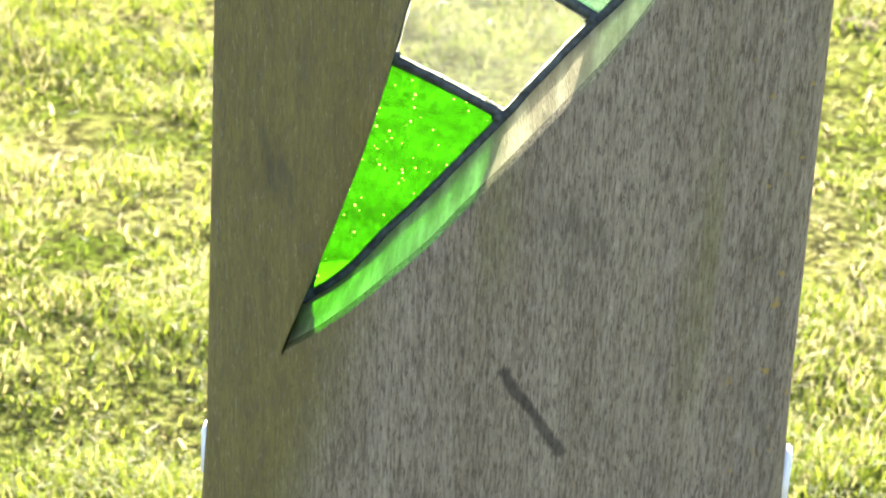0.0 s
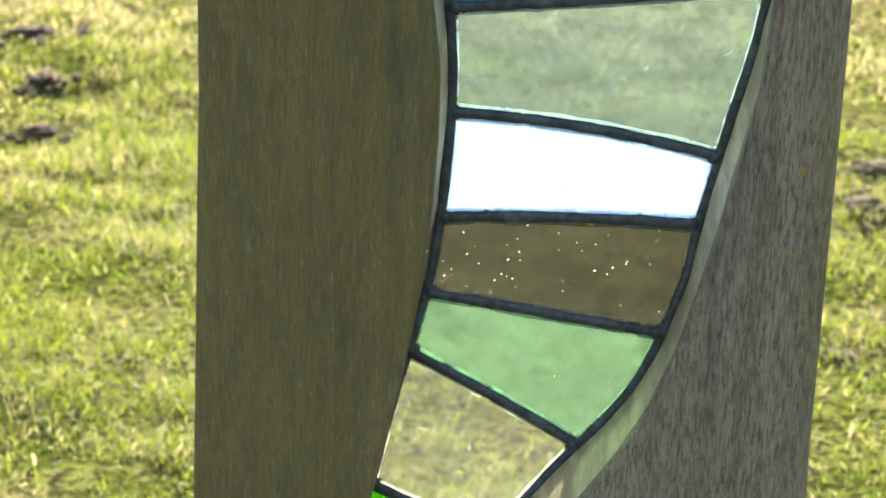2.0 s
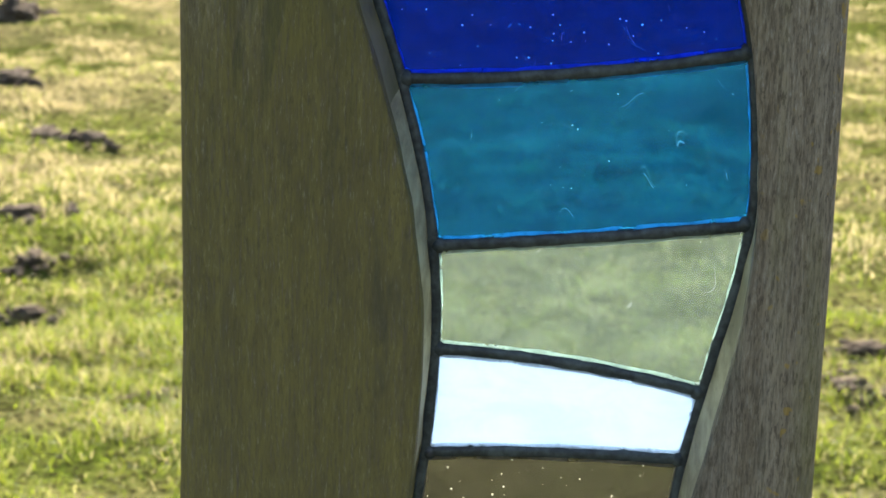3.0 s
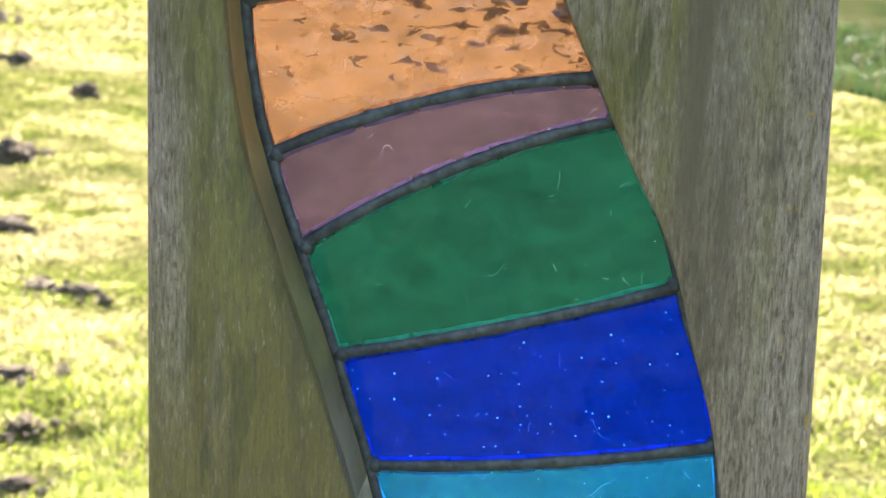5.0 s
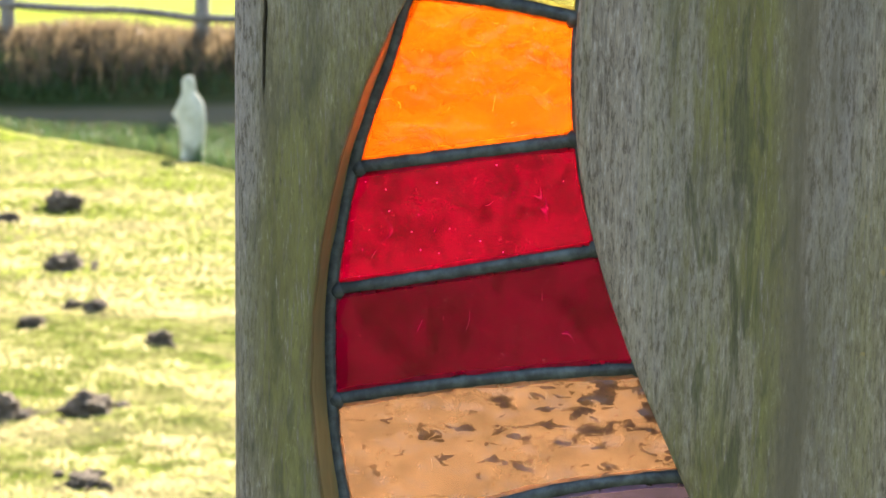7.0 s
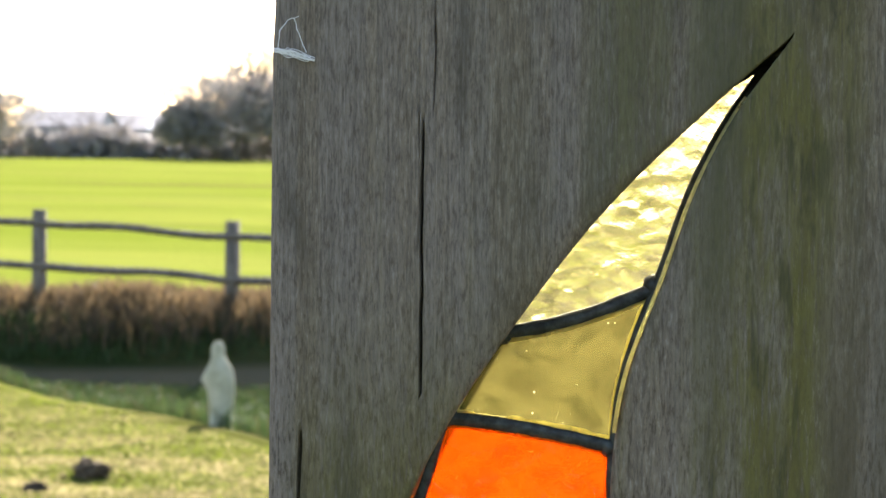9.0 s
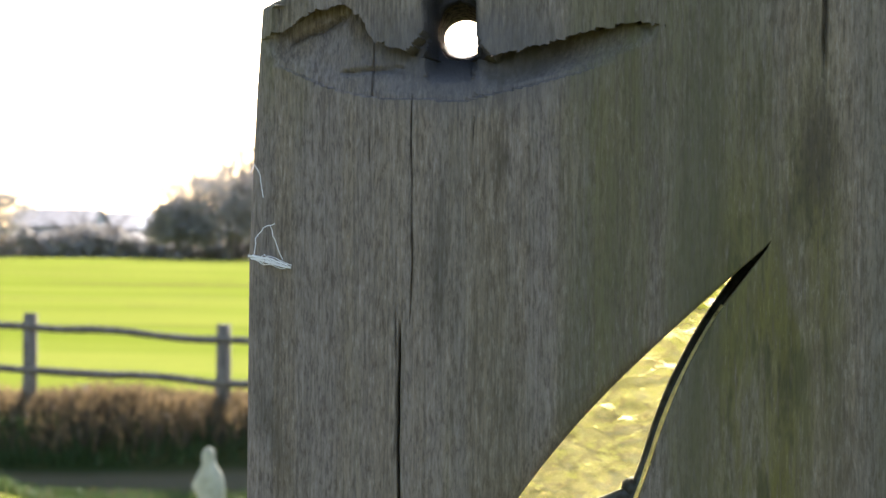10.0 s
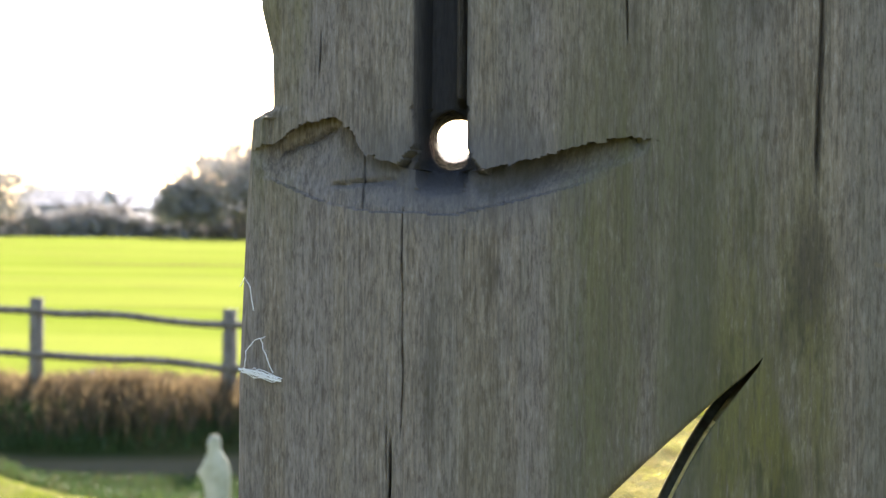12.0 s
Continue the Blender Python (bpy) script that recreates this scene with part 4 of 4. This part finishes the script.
def build_grass():
    rng = np.random.default_rng(7)
    y = 0.2 + 7.0 * rng.random(430000) ** 1.35
    x = 0.2 + (y + 1.0) * rng.normal(-0.10, 0.17, len(y))
    clump = 0.9 * value_noise(x * 4, y * 5, 81) + 0.9 * value_noise(x * 11, y * 13, 82)
    keep = clump + rng.normal(0, 0.5, len(x)) > -0.25
    x, y, clump = x[keep], y[keep], clump[keep]
    h = rng.uniform(0.010, 0.032, len(x)) * (1.10 + 0.75 * clump) * (1 - 0.55 * ease(y, 2.5, 5.0))
    blades("lawn_grass", x, y, np.clip(h, 0.006, 0.08), rng.uniform(0.0010, 0.0022, len(x)) * (1 + ease(y, 2.5, 5.0)), rng.uniform(0.2, 1.3, len(x)), GRASS,
           "short sunlit lawn grass mixed with dry clippings", "grass", 8)
    x, y = rng.uniform(-5.5, 4.5, 150000), rng.uniform(-3.5, 8.5, 150000)
    keep = (y < 8.0 - 1.23 * x) & ~((np.abs(x - 0.15) < 0.2) & (np.abs(y) < 0.09))
    x, y = x[keep], y[keep]
    blades("surrounding_lawn_grass", x, y, rng.uniform(0.010, 0.036, len(x)) * (1 - 0.55 * ease(y, 2.5, 5.0)), rng.uniform(0.002, 0.0045, len(x)), rng.uniform(0.3, 1.4, len(x)), GRASS,
           "short sunlit lawn grass all round the post", "grass", 13)
    y = 7.0 + 7.5 * rng.random(90000)
    x = 0.2 + (y + 1.0) * rng.uniform(-0.42, 0.17, len(y))
    keep = y < 8.1 - 1.23 * x
    x, y = x[keep], y[keep]
    blades("distant_lawn_grass", x, y, rng.uniform(0.007, 0.022, len(x)), rng.uniform(0.005, 0.010, len(x)), rng.uniform(0.3, 1.4, len(x)), GRASS,
           "sunlit lawn grass out to the ditch edge", "grass", 9)
    x = rng.uniform(-13, 4.5, 26000)
    y = 18.1 + 1.3 * rng.random(len(x))
    tall = 0.10 + 0.24 * np.clip(0.5 + 0.7 * value_noise(x * 1.1, y * 1.1, 83), 0, 1)
    blades("bank_scrub", x, y, tall * rng.uniform(0.5, 1.1, len(x)), rng.uniform(0.008, 0.02, len(x)), rng.uniform(0.1, 0.7, len(x)), SCRUB,
           "dry brown scrub and dead grass along the bank below the fence", "scrub", 10)
    d = rng.uniform(0.45, 3.2, 60000)
    x = rng.uniform(-9, 2.6, len(d))
    y = 7.9 - 1.23 * x + 1.58 * d
    x2 = rng.uniform(-13, 4.5, 30000)
    x, y = np.r_[x, x2], np.r_[y, rng.uniform(16.6, 18.4, len(x2))]
    keep = (y < 18.5) & (np.abs(y - 17.62) > 0.36)
    x, y = x[keep], y[keep]
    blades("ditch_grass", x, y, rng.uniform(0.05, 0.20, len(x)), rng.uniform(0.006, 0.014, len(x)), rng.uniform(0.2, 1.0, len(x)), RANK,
           "rank green grass in the ditch, shade put into its dark tone", "grass", 12)


def build_clods():
    rng = random.Random(5)
    spots = [(-3.0, 9.77, 0.10), (-3.09, 9.14, 0.055), (-2.43, 7.85, 0.085), (-2.17, 7.1, 0.04), (-2.05, 7.0, 0.045), (-2.21, 6.72, 0.045), (-1.67, 6.44, 0.05),
             (-1.62, 5.36, 0.075), (-1.89, 5.32, 0.08), (-1.80, 5.33, 0.03), (-1.05, 3.98, 0.045), (-1.17, 4.02, 0.05), (0.60, 2.5, 0.05), (0.64, 2.7, 0.045),
             (0.52, 1.92, 0.03), (-0.54, 2.34, 0.035), (-0.58, 2.32, 0.03), (-0.86, 2.71, 0.04), (-1.03, 3.27, 0.05), (-0.93, 3.0, 0.045), (-1.41, 4.57, 0.06)]
    lumps = []
    for k in range(4):
        bm = bmesh.new()
        bmesh.ops.create_icosphere(bm, subdivisions=2, radius=1)
        for v in bm.verts:
            v.co *= 1 + 0.5 * noise.noise(v.co * 2.3 + Vector((k * 9.1, 0, 0)))
        me = bpy.data.meshes.new("crumb")
        bm.to_mesh(me)
        bm.free()
        me.materials.append(SOIL)
        lumps.append(me)
    for x, y, r in spots:
        bm = bmesh.new()
        bmesh.ops.create_icosphere(bm, subdivisions=4, radius=1)
        off = Vector((rng.random() * 50, rng.random() * 50, 0))
        for v in bm.verts:
            w = 1 + 0.45 * noise.noise(v.co * 1.6 + off) + 0.30 * noise.noise(v.co * 4.5 + off) + 0.2 * noise.noise(v.co * 11 + off)
            q = r * (0.8 if y < 5 else 1.0)
            v.co = Vector((v.co.x * w * q, v.co.y * w * q * 0.8, v.co.z * w * q * (0.32 if y < 5 else 0.6)))
        ob = part("soil_clod", bm, SOIL, label="dark crumbly lump of dug soil on the lawn")
        tagged(ob, category="soil clod", group="soil lumps on the lawn")
        ob.location = (x, y, float(ground_height(np.array(x), np.array(y))) + 0.15 * r)
        ob.rotation_euler = (0, 0, rng.random() * 6)
        for _ in range(11 if y < 5 else 5):
            crumb = new("crumb", rng.choice(lumps))
            crumb.parent = ob
            t, far, size = rng.uniform(0, 6.28), r * rng.uniform(0.7, 1.9), r * rng.uniform(0.10, 0.34)
            crumb.location = (far * 1.25 * math.cos(t), far * 0.8 * math.sin(t), -0.10 * r)
            crumb.scale = (size, size, size * 0.7)


# ---- the statue, the fence and the distance ----
def build_statue():
    """A robed standing figure, one plain mesh, in weathered pale stone."""
    verts, faces, m = [], [], 28
    # height, half width, half depth, sideways shift of the veiled robe
    prof = [(0.0, 0.078, 0.074, 0.0), (0.02, 0.080, 0.076, 0.0), (0.035, 0.069, 0.066, 0.0), (0.10, 0.070, 0.066, 0.002), (0.18, 0.076, 0.068, 0.003), (0.26, 0.083, 0.070, 0.002),
            (0.33, 0.086, 0.068, 0.0), (0.385, 0.080, 0.062, -0.003), (0.425, 0.066, 0.055, -0.008), (0.455, 0.049, 0.047, -0.013), (0.475, 0.042, 0.043, -0.016),
            (0.50, 0.043, 0.044, -0.018), (0.525, 0.042, 0.042, -0.018), (0.548, 0.034, 0.034, -0.016), (0.564, 0.019, 0.019, -0.014), (0.570, 0.001, 0.001, -0.013)]
    for z, a, b, c in prof:
        for k in range(m):
            t = 2 * math.pi * k / m
            fold = 1 + (0.07 * math.sin(5 * t + 1 + 2 * z) + 0.045 * math.sin(9 * t)) * max(0, 1 - z / 0.42)
            arm = 0.046 * math.exp(-((z - 0.335) / 0.045) ** 2) * max(0, -math.cos(t + 0.4)) ** 2
            verts.append((a * fold * math.cos(t) - arm + c, b * fold * math.sin(t), z))
    for i in range(len(prof) - 1):
        faces += [(i * m + k, i * m + (k + 1) % m, (i + 1) * m + (k + 1) % m, (i + 1) * m + k) for k in range(m)]
    faces.append(tuple(range(m))[::-1])
    ob = solid("statue", verts, faces, STONE)
    tagged(ob, "small pale stone robed statue standing at the lawn edge", "statue")
    x, y = -2.95, 12.35
    ob.location = (x, y, float(ground_height(np.array(x), np.array(y))) - 0.03)


def build_fence():
    fence = tagged(new("fence"), "rustic dark split-rail post fence along the pasture", "fence")
    rng = random.Random(3)

    def line(x):
        return 19.0 + (x + 6.25) * -0.16
    xs = [-6.25 + 1.90 * k for k in range(-5, 7)]
    for x in xs:
        bm = bmesh.new()
        bmesh.ops.create_cone(bm, segments=10, radius1=0.075, radius2=0.066, depth=1.3, cap_ends=True)
        for v in bm.verts:
            v.co += Vector((noise.noise(v.co * 9 + Vector((x, 0, 0))), noise.noise(v.co * 9 + Vector((0, x, 0))), 0)) * 0.012
        ob = part("post", bm, RAIL, fence)
        y = line(x)
        ob.location = (x, y, 1.10 - 0.65 - 0.037 * (x + 6.25))
    for x in xs[:-1]:
        for h in (0.97, 0.59):
            n, m, verts = 14, 7, []
            w = rng.random() * 90
            for i in range(n):
                s = i / (n - 1)
                px = x - 0.06 + 2.02 * s
                cz = h - 0.037 * (px + 6.25) + 0.045 * noise.noise(Vector((s * 2.2 + w, h, 0)))
                for k in range(m):
                    t = 2 * math.pi * k / m
                    r = 0.036 * (1 + 0.25 * noise.noise(Vector((s * 6 + w, k * 3, h))))
                    verts.append((px, line(px) - 0.05 + r * math.cos(t), cz + r * math.sin(t)))
            faces = [(i * m + k, i * m + (k + 1) % m, (i + 1) * m + (k + 1) % m, (i + 1) * m + k) for i in range(n - 1) for k in range(m)]
            solid("rail", verts, faces, RAIL, fence)


def crown(name, centre, size, count, leaf, parent, seed, mat):
    """A crown of many small leaf clumps with an uneven outline."""
    rng = np.random.default_rng(seed)
    p = rng.normal(0, 1, (count, 3))
    p /= np.linalg.norm(p, axis=1)[:, None]
    lump = 1 + 0.35 * value_noise(p[:, 0] * 2.5 + seed, p[:, 2] * 2.5, seed) + 0.2 * value_noise(p[:, 0] * 6, p[:, 2] * 6 + p[:, 1] * 4, seed + 1)
    p = p * (rng.random(count) ** 0.4 * lump)[:, None] * np.array(size) + np.array(centre)
    a, b = rng.normal(0, 1, (count, 3)), rng.normal(0, 1, (count, 3))
    a, b = [q / np.linalg.norm(q, axis=1)[:, None] * leaf * rng.uniform(0.5, 1.3, (count, 1)) for q in (a, b)]
    v = np.stack([p - a, p + b * 0.7, p + a, p - b * 0.7], 1).reshape(-1, 3)
    base = np.arange(count) * 4
    return solid(name, v, np.stack([base, base + 1, base + 2, base + 3], 1).tolist(), mat, parent, smooth=False)


def limb(bm, a, b, r0, r1, m=7):
    a, b = Vector(a), Vector(b)
    q = (b - a).to_track_quat("Z", "Y")
    rings = []
    for c, r in ((a, r0), (b, r1)):
        rings.append([bm.verts.new(c + q @ Vector((r * math.cos(6.2832 * k / m), r * math.sin(6.2832 * k / m), 0))) for k in range(m)])
    for k in range(m):
        bm.faces.new((rings[0][k], rings[0][(k + 1) % m], rings[1][(k + 1) % m], rings[1][k]))


def build_tree(x, y, height, width, count, leaf, seed, label, trunk_share=0.35, bare=False):
    rng = random.Random(seed)
    tree = tagged(new("tree"), label, "tree", "trees beyond the pasture")
    z = float(ground_height(np.array(float(x)), np.array(float(y))))
    tree.location = (x, y, z - 0.1)
    bm = bmesh.new()
    top = Vector((rng.uniform(-0.3, 0.3), 0, height * 0.75))
    limb(bm, (0, 0, 0), top * 0.5, height * 0.035, height * 0.025)
    limb(bm, top * 0.5, top, height * 0.025, height * 0.008)

    def grow(p, way, size, r, level):
        q = p + way * size
        limb(bm, p, q, r, r * 0.55, 5)
        if level:
            for _ in range(3):
                w = (way + Vector((rng.uniform(-0.8, 0.8), rng.uniform(-0.8, 0.8), rng.uniform(-0.2, 0.7)))).normalized()
                grow(p.lerp(q, rng.uniform(0.55, 1)), w, size * 0.62, r * 0.5, level - 1)
    for k in range(9):
        t = rng.uniform(0, 6.28)
        grow(top * rng.uniform(0.35, 1.0), Vector((math.cos(t) * 0.8, math.sin(t) * 0.8, 0.6)).normalized(), width * 0.42, height * 0.012, 3 if bare else 2)
    part("trunk", bm, BARK, tree)
    crown("crown", (0, 0, height * (0.62 if not bare else 0.68)), (width / 2, width / 2, height * 0.38), count, leaf, tree, seed, AUTUMN if bare else HAZY_TWIGS)


def build_distance():
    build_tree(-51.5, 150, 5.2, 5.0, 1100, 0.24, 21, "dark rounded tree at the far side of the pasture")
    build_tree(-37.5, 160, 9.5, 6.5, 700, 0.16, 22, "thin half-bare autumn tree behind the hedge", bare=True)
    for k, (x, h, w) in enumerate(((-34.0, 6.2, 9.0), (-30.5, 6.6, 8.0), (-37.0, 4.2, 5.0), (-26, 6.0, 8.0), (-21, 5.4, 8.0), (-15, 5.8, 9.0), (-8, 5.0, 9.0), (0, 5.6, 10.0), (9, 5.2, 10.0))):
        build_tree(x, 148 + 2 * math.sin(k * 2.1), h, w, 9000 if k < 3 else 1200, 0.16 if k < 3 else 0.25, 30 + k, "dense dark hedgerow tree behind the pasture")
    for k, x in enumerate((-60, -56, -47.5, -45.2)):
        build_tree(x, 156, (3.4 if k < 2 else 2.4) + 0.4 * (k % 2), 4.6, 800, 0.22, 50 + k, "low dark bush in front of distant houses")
    # far hedge bottom
    hedge = new("hedgerow")
    tagged(hedge, "grey-brown hedge along the far edge of the pasture", "hedge", kind="stuff")
    rng = np.random.default_rng(4)
    n = 13000
    x, y, z = rng.uniform(-75, 30, n), 155 + rng.uniform(-1.5, 1.5, n), None
    z = 1.3 + rng.random(n) * (2.0 + 0.5 * value_noise(x * 0.35, x * 0, 91) + 0.35 * value_noise(x * 1.3, x * 0, 92))
    p = np.stack([x, y, z], 1)
    a, b = rng.normal(0, 0.2, (n, 3)), rng.normal(0, 0.2, (n, 3))
    base = np.arange(n) * 4
    ob = solid("hedge_leaves", np.stack([p - a, p + b, p + a, p - b], 1).reshape(-1, 3), np.stack([base, base + 1, base + 2, base + 3], 1).tolist(), HAZY_TWIGS, hedge, smooth=False)
    tagged(ob, kind="stuff")
    for x, y, w, d, h, rh, roof, label in ((-50.5, 163, 6.0, 6, 2.5, 1.2, SLATE, "pale rendered bungalow with a grey roof, far off"),
                                           (-41.6, 158, 4.4, 5, 1.3, 0.5, PALE_ROOF, "low outbuilding with a pale sheet roof, far off"),
                                           (-42.2, 168, 5.0, 6, 2.4, 1.2, PALE_ROOF, "far house with a pale sunlit roof"),
                                           (-46.5, 170, 5.0, 6, 2.4, 1.2, SLATE, "far house with a grey slate roof"),
                                           (-37.5, 172, 5.0, 6, 2.4, 1.2, PALE_ROOF, "far house with a pale sunlit roof")):
        house = tagged(new("house"), label, "house", "houses beyond the pasture")
        house.location = (x, y, float(ground_height(np.array(float(x)), np.array(float(y)))))
        hw, hd = w / 2, d / 2
        wall = [(-hw, -hd, 0), (hw, -hd, 0), (hw, hd, 0), (-hw, hd, 0), (-hw, -hd, h), (hw, -hd, h), (hw, hd, h), (-hw, hd, h), (-hw, 0, h + rh), (hw, 0, h + rh)]
        solid("wall", wall, [(0, 1, 5, 4), (1, 2, 6, 9, 5), (2, 3, 7, 6), (3, 0, 4, 8, 7)], RENDERED, house, smooth=False)
        e = 0.25
        rf = [(-hw - e, -hd - e, h - e * rh / hd), (hw + e, -hd - e, h - e * rh / hd), (hw + e, 0, h + rh + 0.05), (-hw - e, 0, h + rh + 0.05), (hw + e, hd + e, h - e * rh / hd), (-hw - e, hd + e, h - e * rh / hd)]
        rf += [(a, b, c - 0.12) for a, b, c in rf]
        solid("roof", rf, [(0, 1, 2, 3), (3, 2, 4, 5), (7, 6, 9, 8), (8, 9, 11, 10), (0, 6, 7, 1), (4, 10, 11, 5), (1, 7, 8, 2), (2, 8, 10, 4), (0, 3, 9, 6), (3, 5, 11, 9)], roof, house, smooth=False)
        for k in range(2):
            bm = bmesh.new()
            bmesh.ops.create_cube(bm, size=1)
            bmesh.ops.scale(bm, vec=(w * 0.22, 0.08, h * 0.42), verts=bm.verts)
            ob = part("window", bm, DARK_PANE, house, smooth=False)
            ob.location = (w * (k - 0.5) * 0.5, -hd - 0.02, h * 0.58)


def build_chips():
    """Two white chips added to the flanks for the post's sunlit shoulders."""
    for x, z, lean in ((-0.0128, 0.492, -3), (0.3072, 0.510, 4)):
        bm = bmesh.new()
        bmesh.ops.create_cube(bm, size=1)
        bmesh.ops.scale(bm, vec=(0.010, 0.014, 0.030), verts=bm.verts)
        for v in bm.verts:
            if v.co.z > 0:
                v.co.x *= 0.55
        bmesh.ops.bevel(bm, geom=list(bm.edges), offset=0.0012, segments=2, affect="EDGES")
        ob = part("lit_shoulder_chip", bm, CHIP, label="small white chip added for the sunlit shoulder of the post")
        tagged(ob, category="chip", group="chips beside the post")
        ob.matrix_world = pose(x, -0.030, z, 0, lean, 0)


def build_web():
    """A wisp of old web caught on the edge of the post."""
    cu = bpy.data.curves.new("cobweb", "CURVE")
    cu.dimensions, cu.bevel_depth, cu.bevel_resolution = "3D", 0.00017, 1
    rng = random.Random(8)
    y = FRONT - 0.002

    def thread(points, wob=0.0008):
        sp = cu.splines.new("POLY")
        sp.points.add(len(points) * 3 - 3)
        k = 0
        for i in range(len(points) - 1):
            for s in range(3):
                a, b = points[i], points[i + 1]
                f = s / 3
                sp.points[k].co = (a[0] + (b[0] - a[0]) * f + rng.uniform(-wob, wob), y + rng.uniform(-0.001, 0.0005), a[1] + (b[1] - a[1]) * f + rng.uniform(-wob, wob), 1)
                k += 1
        sp.points[k].co = (points[-1][0], y, points[-1][1], 1)
    for _ in range(16):
        thread([(0.003 + rng.uniform(-0.001, 0.002), 1.6325 + rng.uniform(-0.001, 0.001)), (0.009 + rng.uniform(-0.002, 0.002), 1.6318 + rng.uniform(-0.002, 0.0015)), (0.0195 + rng.uniform(-0.002, 0.001), 1.6292 + rng.uniform(-0.0012, 0.001))])
    thread([(0.0045, 1.634), (0.0050, 1.641), (0.0085, 1.6455), (0.013, 1.647)], 0.0003)
    thread([(0.011, 1.646), (0.013, 1.640), (0.0165, 1.632)], 0.0003)
    thread([(0.0025, 1.668), (0.004, 1.672), (0.0065, 1.667), (0.008, 1.658)], 0.0003)
    cu.materials.append(SILK)
    ob = new("cobweb", cu)
    tagged(ob, "wisp of white spider web caught on the post edge", "cobweb")


build_ground()
build_post()
build_panel()
build_statue()
build_fence()
build_distance()
build_clods()
build_web()
build_chips()
build_grass()
